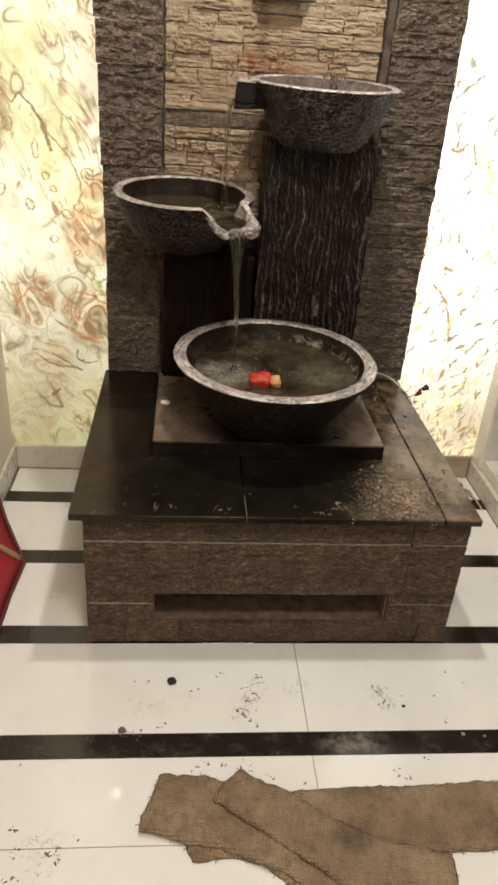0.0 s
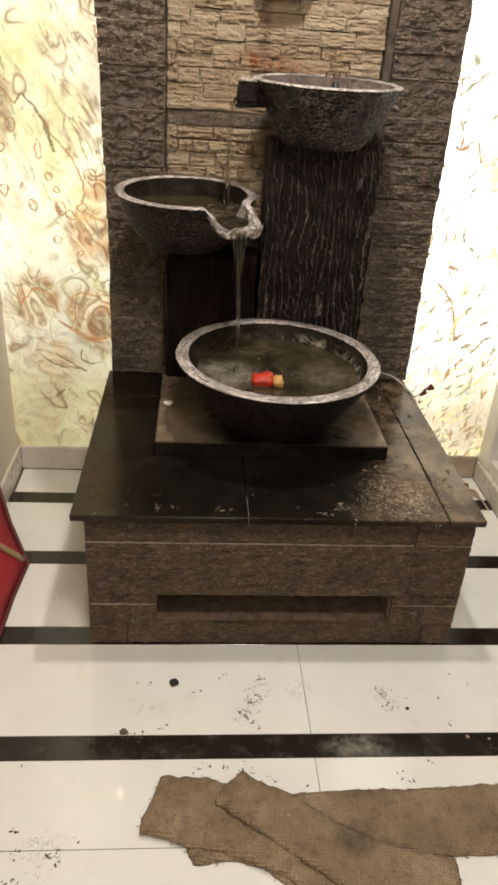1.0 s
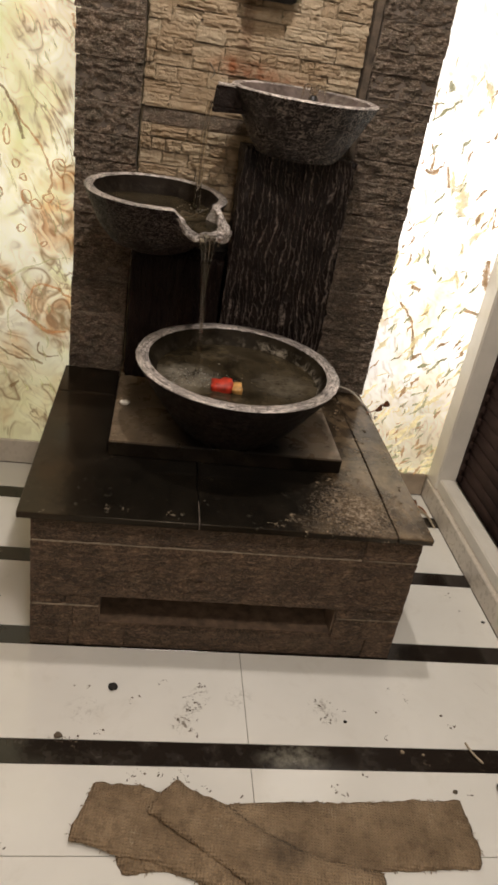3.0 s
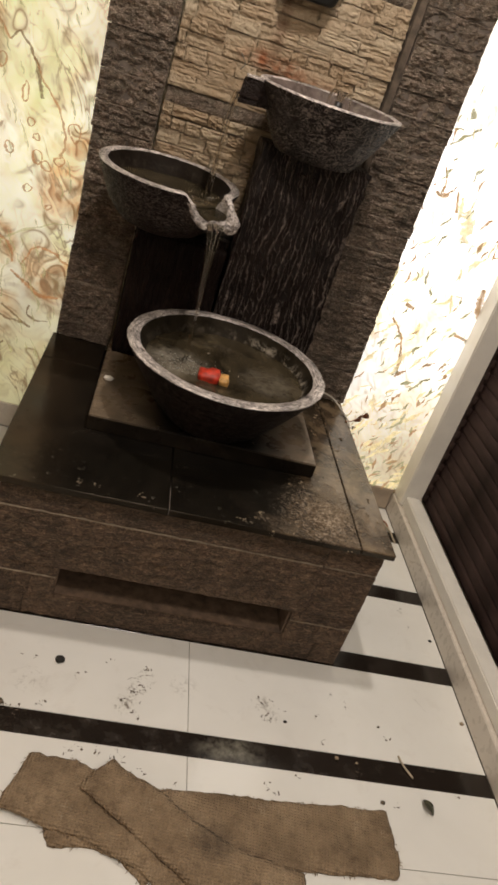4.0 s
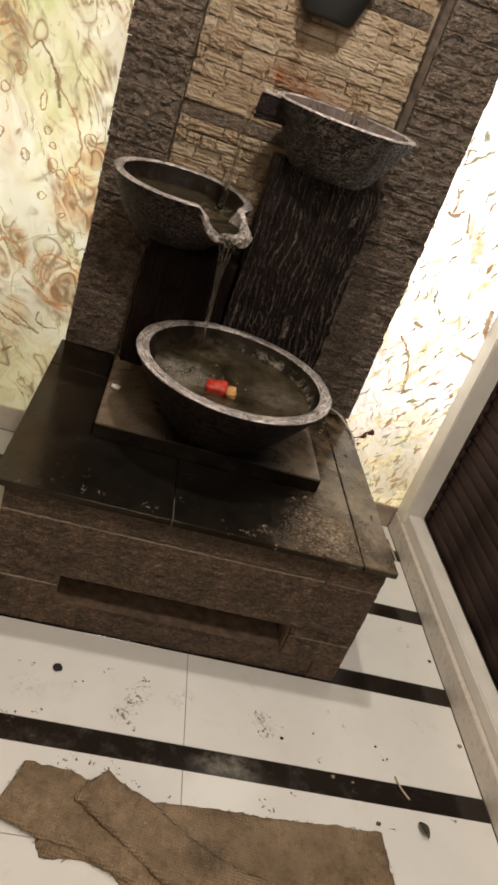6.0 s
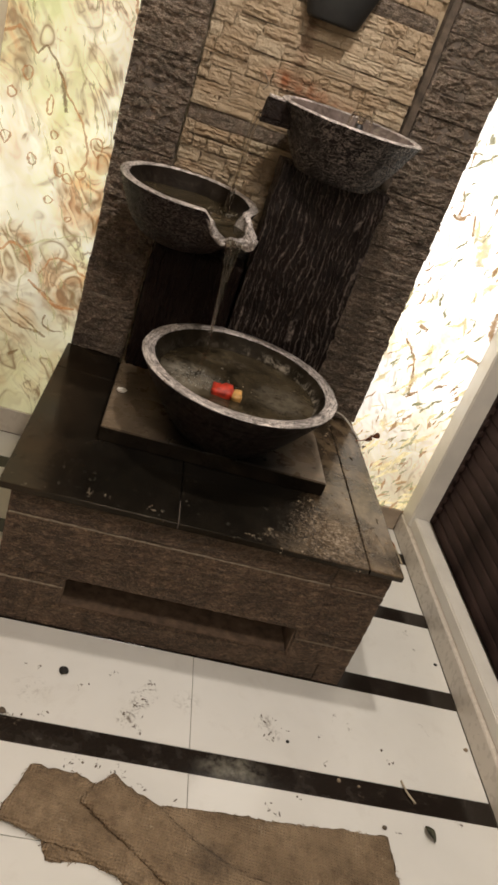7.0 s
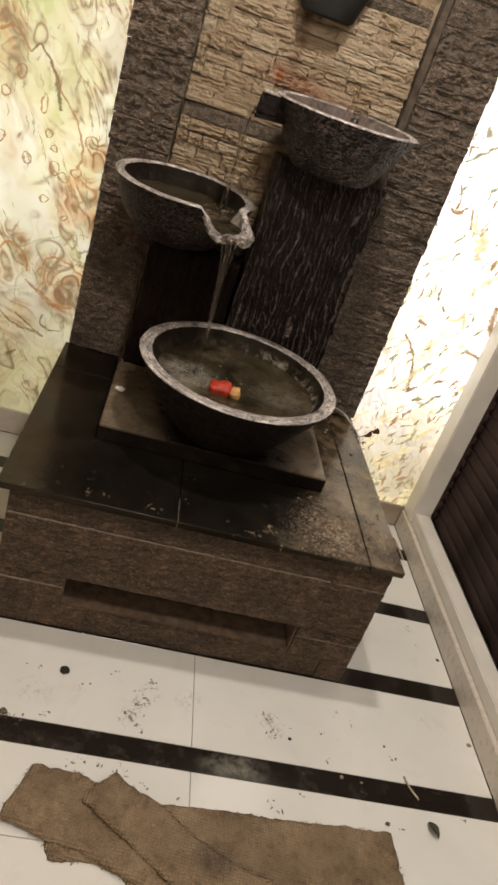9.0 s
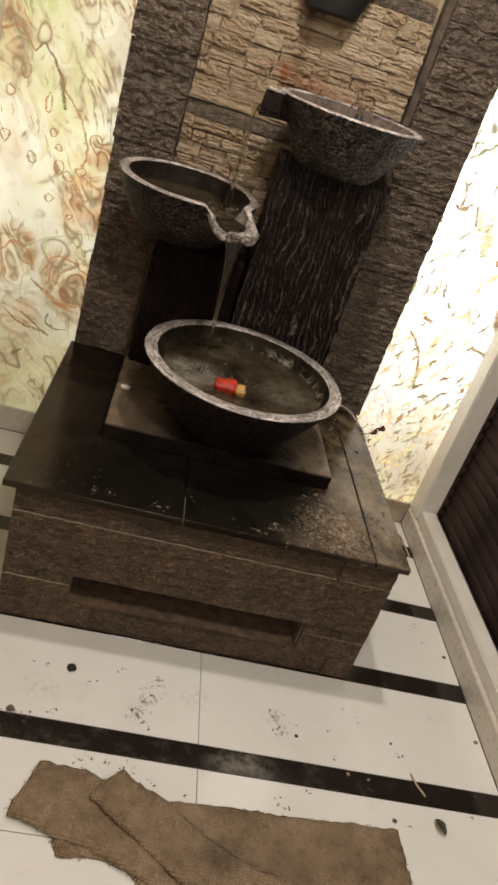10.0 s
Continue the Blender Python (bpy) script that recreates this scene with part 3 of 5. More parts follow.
M_VEIN_RUST = vein_mat("onyx_rust_vein", (0.5, 0.2, 0.06), 0.75, 0.8)
M_VEIN_DARK = vein_mat("onyx_dark_vein", (0.2, 0.11, 0.035), 0.6, 0.9)
M_VEIN_GREEN = vein_mat("onyx_green_vein", (0.46, 0.43, 0.19), 0.75, 0.6)
M_VEIN_OLIVE = vein_mat("onyx_olive_fleck", (0.36, 0.35, 0.18), 0.9, 1.0)
M_VEIN_BROWN = vein_mat("onyx_brown_fleck", (0.46, 0.245, 0.105), 0.9, 1.0)
M_VEIN_YELLOW = vein_mat("onyx_amber_streak", (0.98, 0.8, 0.4), 0.95, 0.9)
M_LAMP = Mat("lamp_glow").set(Base_Color=(0.9, 0.9, 0.9), Emission_Color=(1.0, 0.88, 0.7), Emission_Strength=120.0).m


# ---- mesh helpers ----
def to_mesh(name, bm, smooth=False):
    bmesh.ops.recalc_face_normals(bm, faces=bm.faces)
    me = bpy.data.meshes.new(name)
    bm.to_mesh(me)
    bm.free()
    if smooth:
        me.shade_smooth()
    return me


def world_at(ob):
    v = Vector((0, 0, 0))
    while ob:
        v += ob.location
        ob = ob.parent
    return v


def part(name, bm, material, parent=None, label="", smooth=False, at=None):
    """A bmesh or mesh, in world coordinates or about the place at, as one object under its thing."""
    me = to_mesh(name, bm, smooth) if isinstance(bm, bmesh.types.BMesh) else bm
    if material and not me.materials:
        me.materials.append(material)
    ob = new(name, me)
    ob.parent = parent
    ob.location = Vector(at or (0, 0, 0)) - world_at(parent)
    return tagged(ob, label)


def thing(name, at, label, category, group="", kind=""):
    ob = new(name)
    ob.empty_display_size = 0.05
    ob.location = at
    return tagged(ob, label, category, group, kind)


def box(x0, x1, y0, y1, z0, z1, bevel=0.0, seg=1, bm=None):
    bm = bm or bmesh.new()
    vs = bmesh.ops.create_cube(bm, size=1.0)["verts"]
    for v in vs:
        v.co = Vector(((x0 + x1) / 2 + v.co.x * (x1 - x0), (y0 + y1) / 2 + v.co.y * (y1 - y0), (z0 + z1) / 2 + v.co.z * (z1 - z0)))
    if bevel:
        es = list({e for v in vs for e in v.link_edges})
        bmesh.ops.bevel(bm, geom=es, offset=bevel, segments=seg, affect="EDGES")
    return bm


def rough_block(w, h, d, nx, nz, amp, seed, freq=14.0, edge=1.0, jag=0.0):
    """A split-faced stone about its front's lower left corner: front towards -y, uneven, with a broken edge."""
    off = Vector((seed * 3.7, seed * 1.3, seed * 7.1))
    verts, faces = [], []
    for j in range(nz + 1):
        for i in range(nx + 1):
            x, z = w * i / nx, h * j / nz
            n = noise.fractal(Vector((x * freq, 0, z * freq * 1.7)) + off, 0.55, 2.1, 6) * 0.8
            y = -amp * (0.55 + 0.9 * n)
            rim = min(i, nx - i) == 0 or min(j, nz - j) == 0
            if rim:
                y = max(y, 0) * 0.2 - amp * 0.1 * edge + amp * 0.5 * noise.noise(Vector((x * 40, 5, z * 40)) + off)
            jx = jag * noise.noise(Vector((z * freq * 2.2, 1, x)) + off) if i in (0, nx) else 0.0
            jz = jag * noise.noise(Vector((x * freq * 2.2, 9, z)) + off) if j in (0, nz) else 0.0
            verts.append((x + jx, min(y, amp * 0.5), z + jz))
    def at(i, j):
        return j * (nx + 1) + i
    for j in range(nz):
        for i in range(nx):
            faces.append((at(i, j), at(i + 1, j), at(i + 1, j + 1), at(i, j + 1)))
    ring = [at(i, 0) for i in range(nx)] + [at(nx, j) for j in range(nz)] + [at(i, nz) for i in range(nx, 0, -1)] + [at(0, j) for j in range(nz, 0, -1)]
    b = len(verts)
    for q in ring:
        verts.append((verts[q][0], d, verts[q][2]))
    n = len(ring)
    for i in range(n):
        faces.append((ring[(i + 1) % n], ring[i], b + i, b + (i + 1) % n))
    faces.append(tuple(b + i for i in range(n)))
    me = bpy.data.meshes.new("stone")
    me.from_pydata(verts, [], faces)
    me.update()
    return me


def tube(points, radius, sides=8, bm=None, taper=None):
    bm = bm or bmesh.new()
    pts = [Vector(p) for p in points]
    rings = []
    for i, p in enumerate(pts):
        d = (pts[min(i + 1, len(pts) - 1)] - pts[max(i - 1, 0)]).normalized()
        s = d.orthogonal().normalized() if abs(d.z) > 0.9 else d.cross(Vector((0, 0, 1))).normalized()
        u = s.cross(d)
        r = radius if taper is None else radius * taper[i]
        rings.append([bm.verts.new(p + r * (math.cos(2 * math.pi * k / sides) * s + math.sin(2 * math.pi * k / sides) * u)) for k in range(sides)])
    for a, b in zip(rings, rings[1:]):
        for k in range(sides):
            bm.faces.new((a[k], a[(k + 1) % sides], b[(k + 1) % sides], b[k]))
    bm.faces.new(rings[0][::-1])
    bm.faces.new(rings[-1])
    return bm


def arc(points, steps=6):
    """A smooth line through the points."""
    pts = [Vector(p) for p in points]
    pts = [2 * pts[0] - pts[1]] + pts + [2 * pts[-1] - pts[-2]]
    out = []
    for a, b, c, d in zip(pts, pts[1:], pts[2:], pts[3:]):
        for i in range(steps):
            t = i / steps
            out.append(0.5 * (2 * b + (c - a) * t + (2 * a - 5 * b + 4 * c - d) * t * t + (3 * b - a - 3 * c + d) * t ** 3))
    return out + [pts[-2]]


def clump(bm, p, r, squash=0.6, seed=0):
    rng = random.Random(seed)
    vs = bmesh.ops.create_icosphere(bm, subdivisions=1, radius=r)["verts"]
    turn = Euler((0, 0, rng.uniform(0, 6.28))).to_matrix()
    sx, sy = rng.uniform(0.7, 2.4), rng.uniform(0.5, 1.0)
    for v in vs:
        c = v.co * rng.uniform(0.75, 1.2)
        v.co = Vector(p) + turn @ Vector((c.x * sx, c.y * sy, c.z * squash))


# ---- the shell of the place ----
XL, XR, YB = -0.905, 0.89, 0.93
rng = random.Random(4)

floor = tagged(part("floor", box(-2.2, 1.3, -3.4, 1.1, -0.12, -0.004), M_GROUT), "cream and black tiled floor with dust and bits of dirt", "floor", kind="structure")
wall_n = tagged(part("wall_north", box(-2.2, 1.3, 0.965, 1.1, -0.004, CEIL), M_PAINT), "plain cream wall behind the backlit stone panels", "wall", kind="structure")
wall_s = tagged(part("wall_south", box(-2.2, 1.3, -3.5, -3.4, -0.004, CEIL), M_PAINT), "plain cream painted wall", "wall", kind="structure")
wall_w = tagged(part("wall_west", box(-2.3, -2.2, -3.5, 1.1, -0.004, CEIL), M_PAINT), "plain cream painted wall", "wall", kind="structure")
wall_r = tagged(part("wall_return", box(-1.05, XL, 0.62, 0.965, -0.004, CEIL), M_PAINT), "short cream painted wall beside the fountain", "wall", kind="structure")
wall_e = tagged(part("wall_east", box(1.02, 1.14, -3.5, 0.965, -0.004, CEIL), M_PAINT), "cream wall round the shuttered door", "wall", kind="structure")
ceiling = tagged(part("ceiling", box(-2.3, 1.3, -3.5, 1.1, CEIL, CEIL + 0.1), M_PAINT), "plain cream ceiling", "ceiling", kind="structure")

skirt = thing("baseboard", (XL, 0.93, 0), "beige marble baseboard along the wall", "baseboard", kind="structure")
part("board", box(XL + 0.012, -0.49, 0.918, 0.965, 0, 0.097, 0.003), M_SKIRT, skirt)
part("board", box(0.49, XR, 0.918, 0.965, 0, 0.097, 0.003), M_BOARD_DARK, skirt, "darker brown baseboard")
part("board", box(XL, XL + 0.012, 0.62, 0.965, 0, 0.097, 0.003), M_SKIRT, skirt)

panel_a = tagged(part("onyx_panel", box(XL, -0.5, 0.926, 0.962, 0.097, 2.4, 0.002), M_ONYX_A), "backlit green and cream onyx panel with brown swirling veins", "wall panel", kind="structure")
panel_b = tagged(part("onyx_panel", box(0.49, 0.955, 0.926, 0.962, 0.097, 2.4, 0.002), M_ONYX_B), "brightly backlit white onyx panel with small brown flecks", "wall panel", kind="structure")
FACE = 0.9252


def vein_mesh(me_name, lines, mat, seed=0):
    """Veins in the onyx: lines are (points in x and z, widths); each is a thin strip that fades out towards its sides."""
    verts, faces, fade = [], [], []
    for n, (pts, widths) in enumerate(lines):
        mid = arc([(x, 0, z) for x, z in pts], 7) if len(pts) > 2 else [Vector((x, 0, z)) for x, z in pts]
        last = len(mid) - 1
        for i, p in enumerate(mid):
            f = i / last
            j = f * (len(widths) - 1)
            a = min(int(j), len(widths) - 2)
            w = widths[a] + (widths[a + 1] - widths[a]) * (j - a)
            d = (mid[min(i + 1, last)] - mid[max(i - 1, 0)]).normalized()
            s = Vector((-d.z, 0, d.x))
            wob = Vector((noise.noise(p * 40 + Vector((seed, 0, 0))), 0, noise.noise(p * 40 + Vector((0, seed, 7))))) * 0.007
            w *= 1 + 0.7 * noise.noise(p * 90 + Vector((seed, 3, 0)))
            for e, c in ((-1, 0.0), (-0.5, 0.7), (0, 1.0), (0.5, 0.7), (1, 0.0)):
                q = p + wob + s * w * e
                verts.append((q.x, FACE - 0.00002 * n, q.z))
                fade.append(c)
        b = len(verts) - 5 * (last + 1)
        for i in range(last):
            for e in range(4):
                v = b + i * 5 + e
                faces.append((v, v + 1, v + 6, v + 5))
    me = bpy.data.meshes.new(me_name)
    me.from_pydata(verts, [], faces)
    me.attributes.new("fade", "FLOAT", "POINT").data.foreach_set("value", fade)
    me.materials.append(mat)
    return me


def vein(panel, pts, widths, mat, seed=0):
    return part("vein", vein_mesh("vein", [(pts, widths)], mat, seed), None, panel)


def ring(panel, x, z, rx, rz, lean, width, mat):
    pts = []
    for i in range(11):
        a = 2 * math.pi * i / 10
        r = 1 + 0.3 * noise.noise(Vector((x * 60 + math.cos(a), z * 60 + math.sin(a), 0)))
        u, w = r * rx * math.cos(a), r * rz * math.sin(a)
        pts.append((x + u * math.cos(lean) - w * math.sin(lean), z + u * math.sin(lean) + w * math.cos(lean)))
    return vein(panel, pts, [width, width * 0.5, width * 1.3, width * 0.6, width], mat, x * 50)


# the green panel: two long veins, small closed rings, amber clouds, dark roots low down
vein(panel_a, [(-0.905, 1.31), (-0.86, 1.335), (-0.825, 1.305), (-0.803, 1.283)], [0.005, 0.008, 0.006, 0.004], M_VEIN_RUST)
vein(panel_a, [(-0.803, 1.283), (-0.78, 1.306), (-0.741, 1.273), (-0.715, 1.219), (-0.693, 1.148)], [0.004, 0.005, 0.005, 0.009, 0.007], M_VEIN_DARK)
vein(panel_a, [(-0.74, 1.27), (-0.7, 1.2), (-0.663, 1.163), (-0.627, 1.108), (-0.609, 1.045), (-0.617, 0.996)], [0.003, 0.004, 0.004, 0.006, 0.006, 0.008], M_VEIN_RUST, 3)
for rx0, rz0, ra, rb, lean in ((-0.821, 1.225, 0.016, 0.024, 0.3), (-0.771, 0.986, 0.013, 0.019, 0.5), (-0.743, 1.157, 0.011, 0.03, -0.1), (-0.716, 1.075, 0.011, 0.017, 0.3), (-0.692, 1.038, 0.009, 0.014, 0.2), (-0.685, 0.98, 0.015, 0.02, 0.1), (-0.655, 0.958, 0.014, 0.016, 0.6), (-0.617, 0.985, 0.014, 0.018, -0.4), (-0.585, 1.08, 0.017, 0.034, 0.4), (-0.86, 1.16, 0.012, 0.016, 0.9), (-0.7, 0.88, 0.012, 0.014, 0.0), (-0.63, 0.84, 0.011, 0.012, 0.0), (-0.86, 1.03, 0.012, 0.02, 0.2)):
    ring(panel_a, rx0, rz0, ra * 0.9, rb * 0.9, lean, 0.0045, M_VEIN_RUST)
vein(panel_a, [(-0.72, 0.6), (-0.69, 0.583), (-0.655, 0.562), (-0.608, 0.535), (-0.55, 0.545)], [0.006, 0.009, 0.01, 0.012, 0.005], M_VEIN_RUST, 5)
vein(panel_a, [(-0.71, 0.588), (-0.66, 0.571), (-0.62, 0.548)], [0.003, 0.005, 0.003], M_VEIN_DARK, 6)
vein(panel_a, [(-0.79, 0.475), (-0.75, 0.44), (-0.7, 0.428), (-0.655, 0.424), (-0.628, 0.412)], [0.003, 0.005, 0.005, 0.009, 0.007], M_VEIN_DARK, 7)
vein(panel_a, [(-0.735, 0.475), (-0.69, 0.45), (-0.66, 0.425)], [0.004, 0.006, 0.004], M_VEIN_DARK, 17)
vein(panel_a, [(-0.636, 0.49), (-0.65, 0.46), (-0.614, 0.445), (-0.571, 0.45)], [0.004, 0.005, 0.004, 0.002], M_VEIN_DARK, 8)
vein(panel_a, [(-0.69, 0.63), (-0.65, 0.695), (-0.59, 0.695), (-0.535, 0.66)], [0.003, 0.005, 0.008, 0.006], M_VEIN_RUST, 9)
vein(panel_a, [(-0.73, 0.64), (-0.745, 0.57), (-0.735, 0.5)], [0.007, 0.004, 0.003], M_VEIN_GREEN, 10)
vein(panel_a, [(-0.84, 0.66), (-0.79, 0.71), (-0.735, 0.685), (-0.715, 0.63)], [0.005, 0.008, 0.007, 0.006], M_VEIN_RUST, 11)
vein(panel_a, [(-0.745, 0.315), (-0.715, 0.338)], [0.009, 0.006], M_VEIN_DARK, 12)
vein(panel_a, [(-0.78, 0.68), (-0.7, 0.74), (-0.6, 0.79), (-0.545, 0.8)], [0.003, 0.005, 0.004, 0.002], M_VEIN_GREEN, 13)
vein(panel_a, [(-0.56, 1.5), (-0.545, 1.455), (-0.53, 1.42)], [0.006, 0.008, 0.004], M_VEIN_RUST, 14)
vrng = random.Random(5)
few = []
for i in range(90):
    x, z, r = vrng.uniform(-0.89, -0.53), vrng.uniform(0.3, 1.6), vrng.uniform(0.01, 0.035)
    few.append(([(x - 0.5 * r, z + r), (x, z), (x + vrng.uniform(-0.1, 0.6) * r, z - r)], [0.001, vrng.uniform(0.003, 0.007), 0.001]))
tagged(part("flecks", vein_mesh("flecks", few, M_VEIN_GREEN, 2), None, panel_a, "small olive flecks in the onyx"), kind="stuff")

# the white panel: one brown vein, a few patches, crowds of slanting flecks low down
vein(panel_b, [(0.6, 0.79), (0.65, 0.735), (0.672, 0.69), (0.688, 0.63), (0.7, 0.565)], [0.006, 0.008, 0.005, 0.014, 0.003], M_VEIN_BROWN, 1)
for pts, ws, m in (([(0.575, 1.31), (0.592, 1.245), (0.6, 1.225)], [0.004, 0.008, 0.004], "b"), ([(0.575, 1.235), (0.6, 1.225), (0.625, 1.25)], [0.006, 0.016, 0.006], "b"), ([(0.525, 1.18), (0.555, 1.165)], [0.016, 0.006], "b"), ([(0.645, 1.25), (0.662, 1.185)], [0.005, 0.009], "b"), ([(0.635, 1.445), (0.59, 1.41), (0.555, 1.375)], [0.006, 0.009, 0.005], "g"), ([(0.58, 1.495), (0.595, 1.465)], [0.012, 0.016], "g"), ([(0.875, 0.97), (0.885, 0.91), (0.9, 0.86)], [0.01, 0.025, 0.012], "b"), ([(0.77, 0.53), (0.8, 0.575), (0.83, 0.6)], [0.005, 0.01, 0.004], "g"), ([(0.62, 0.85), (0.66, 0.835)], [0.01, 0.012], "b"), ([(0.84, 0.79), (0.9, 0.775)], [0.012, 0.008], "b"), ([(0.55, 0.95), (0.545, 0.91)], [0.008, 0.004], "g"), ([(0.73, 1.1), (0.72, 1.17), (0.7, 1.2)], [0.03, 0.045, 0.02], "y")):
    vein(panel_b, pts, ws, {"b": M_VEIN_BROWN, "g": M_VEIN_OLIVE, "y": M_VEIN_YELLOW}[m], pts[0][0] * 40)
for nm, m, n, lab in (("streaks", M_VEIN_YELLOW, 130, "pale amber streaks in the onyx"), ("flecks", M_VEIN_OLIVE, 150, "small olive flecks in the onyx"), ("flecks", M_VEIN_BROWN, 110, "small brown flecks in the onyx")):
    few = []
    for i in range(n):
        x, z = vrng.uniform(0.5, 0.93), 0.1 + 1.5 * vrng.random() ** 2.3
        r = vrng.uniform(0.008, 0.028) * (1.7 if nm == "streaks" else 1.0)
        a = radians(vrng.gauss(58, 22) if z < 0.9 else vrng.gauss(75, 30))
        u = Vector((math.cos(a), math.sin(a))) * r
        few.append(([(x - u.x, z - u.y), (x + vrng.gauss(0, 0.2) * r, z), (x + u.x, z + u.y)], [0.001, r * vrng.uniform(0.22, 0.5), 0.002]))
    ob = tagged(part(nm, vein_mesh(nm, few, m, n), None, panel_b, lab), kind="stuff")
    ob.location.y -= 0.0 if nm == "streaks" else 0.0035 if m == M_VEIN_OLIVE else 0.0062

# threshold, door frame and shutter
sill = thing("threshold", (0.92, 0, 0), "beige marble kerb under the door frame", "threshold", kind="structure")
part("kerb", box(XR, 1.02, -3.4, 0.918, 0, 0.085, 0.004), M_SKIRT, sill)
door = thing("door_1", (0.95, 0.3, 0.085), "closed dark brown roller shutter in a white painted frame", "shutter door", kind="structure")
part("bottom_rail", box(0.905, 0.967, -2.6, 0.829, 0.085, 0.135, 0.004, 2), M_FRAME, door)
part("jamb", box(0.895, 0.98, 0.83, 0.925, 0.085, 2.3, 0.005, 2), M_FRAME, door)
part("jamb", box(0.895, 0.965, -2.68, -2.6, 0.085, 2.3, 0.005, 2), M_FRAME, door)
part("lintel", box(0.905, 0.965, -2.6, 0.83, 2.2, 2.3, 0.005, 2), M_FRAME, door)
slat_bm = bmesh.new()
prof = [(0.0, 0.0), (-0.003, 0.004), (-0.005, 0.014), (-0.005, 0.036), (-0.003, 0.046), (0.0, 0.05), (0.012, 0.05), (0.012, 0.0)]
ends = [[slat_bm.verts.new((x, y, z)) for x, z in prof] for y in (-1.72, 1.72)]
for i in range(len(prof)):
    j = (i + 1) % len(prof)
    slat_bm.faces.new((ends[0][i], ends[0][j], ends[1][j], ends[1][i]))
slat_bm.faces.new(ends[0]), slat_bm.faces.new(ends[1][::-1])
slat_me = to_mesh("slat", slat_bm)
slat_me.materials.append(M_SHUT)
for i in range(42):
    part("slat", slat_me, None, door, at=(0.986, -0.885, 0.12 + 0.05 * i))

# brush seal between the shutter and its jamb, with one tuft a slat
seal = box(0.97, 0.98, 0.815, 0.83, 0.135, 2.2)
for i in range(41):
    box(0.968, 0.979, 0.797, 0.816, 0.142 + 0.05 * i, 0.172 + 0.05 * i, 0.005, 1, seal)
part("brush_seal", seal, M_SHUT, door, "black brush seal")

# ceiling lamps
for lx, ly, ls, lw in DOWNLIGHTS:
    lamp = thing("ceiling_light", (lx, ly, CEIL), "round recessed warm white ceiling lamp", "ceiling light", "ceiling lights")
    bm = bmesh.new()
    bmesh.ops.create_cone(bm, cap_ends=True, segments=24, radius1=ls * 0.62, radius2=ls * 0.66, depth=0.02, matrix=Matrix.Translation((lx, ly, CEIL - 0.01)))
    part("housing", bm, M_FRAME, lamp)
spot = thing("wall_spot", (-0.55, 0.9, 1.95), "small warm wall spot above the onyx panel", "spot lamp")
part("arm", tube([(-0.55, 0.926, 1.9), (-0.55, 0.87, 1.9)], 0.008), M_FRAME, spot)
bm = bmesh.new()
bmesh.ops.create_uvsphere(bm, u_segments=12, v_segments=8, radius=0.0095, matrix=Matrix.Translation((-0.55, 0.858, 1.885)))
part("bulb", bm, M_LAMP, spot, smooth=True)

# ---- stone surround ----
PY = 0.856
ST0 = 0.449


def course_stack(name, x0, x1, edges, label, seed, amp, lines, lean=0.0):
    t = thing(name, ((x0 + x1) / 2, PY, 0.45), label, "stone pilaster", "stone pilasters")
    part("core", box(x0 + 0.001, x1 - 0.001, PY - 0.0005, 0.925, ST0, 2.4), M_JOINT, t)
    for a in lines:
        part("mortar_joint", box(x0 + 0.004, x1 - 0.004, PY - 0.0065, PY, a - 0.0014, a + 0.0014), M_MORTAR, t, "thin pale mortar joint")
    for i, (a, b) in enumerate(zip(edges, edges[1:])):
        h = b - a - 0.003
        # the upper stones stick out a little further at the open side
        left = x0 - lean * max(0.0, (a + b) / 2 - 0.95)
        me = rough_block(x1 - left, h, 0.02, 64, max(6, int(h / 0.0032)), amp, seed + i * 1.7, 24, 4.0, 0.0015)
        me.materials.append(M_PIL)
        part("stone", me, None, t, at=(left + 0.002 * rng.uniform(-1, 1), PY + rng.uniform(-0.003, 0.004), a + 0.0015))
    return t


left_edges = [0.449, 0.507, 0.647, 0.76, 0.866, 0.97, 1.13, 1.205, 1.29, 1.405, 1.519, 1.63, 1.75, 1.87, 1.98, 2.1, 2.2, 2.4]
right_edges = [0.449, 0.531, 0.573, 0.616, 0.66, 0.699, 0.74, 0.779, 0.82, 0.856, 0.89, 0.922, 0.965, 1.004, 1.04, 1.075, 1.118, 1.177, 1.202, 1.243, 1.31, 1.369, 1.418, 1.481, 1.545, 1.62, 1.7, 1.78, 1.86, 1.96, 2.06, 2.16, 2.4]
course_stack("stone_pilaster", -0.528, -0.349, left_edges, "tall grey-brown split-face stone pilaster beside cream brickwork", 2.0, 0.0145, (0.507, 0.647, 1.29, 1.519, 1.87), 0.026)
course_stack("stone_pilaster", 0.316, 0.52, right_edges, "tall grey-brown stone pilaster of narrow rough courses", 41.0, 0.0125, (0.616, 0.699, 0.82, 0.89, 1.004, 1.04, 1.177, 1.31, 1.418))
part("trim", box(0.292, 0.314, PY + 0.004, 0.93, 0.449, 2.4, 0.002), M_TRIM)
tagged(bpy.data.objects["trim"], "grey mortar strip beside the brick panel", "trim", kind="structure")

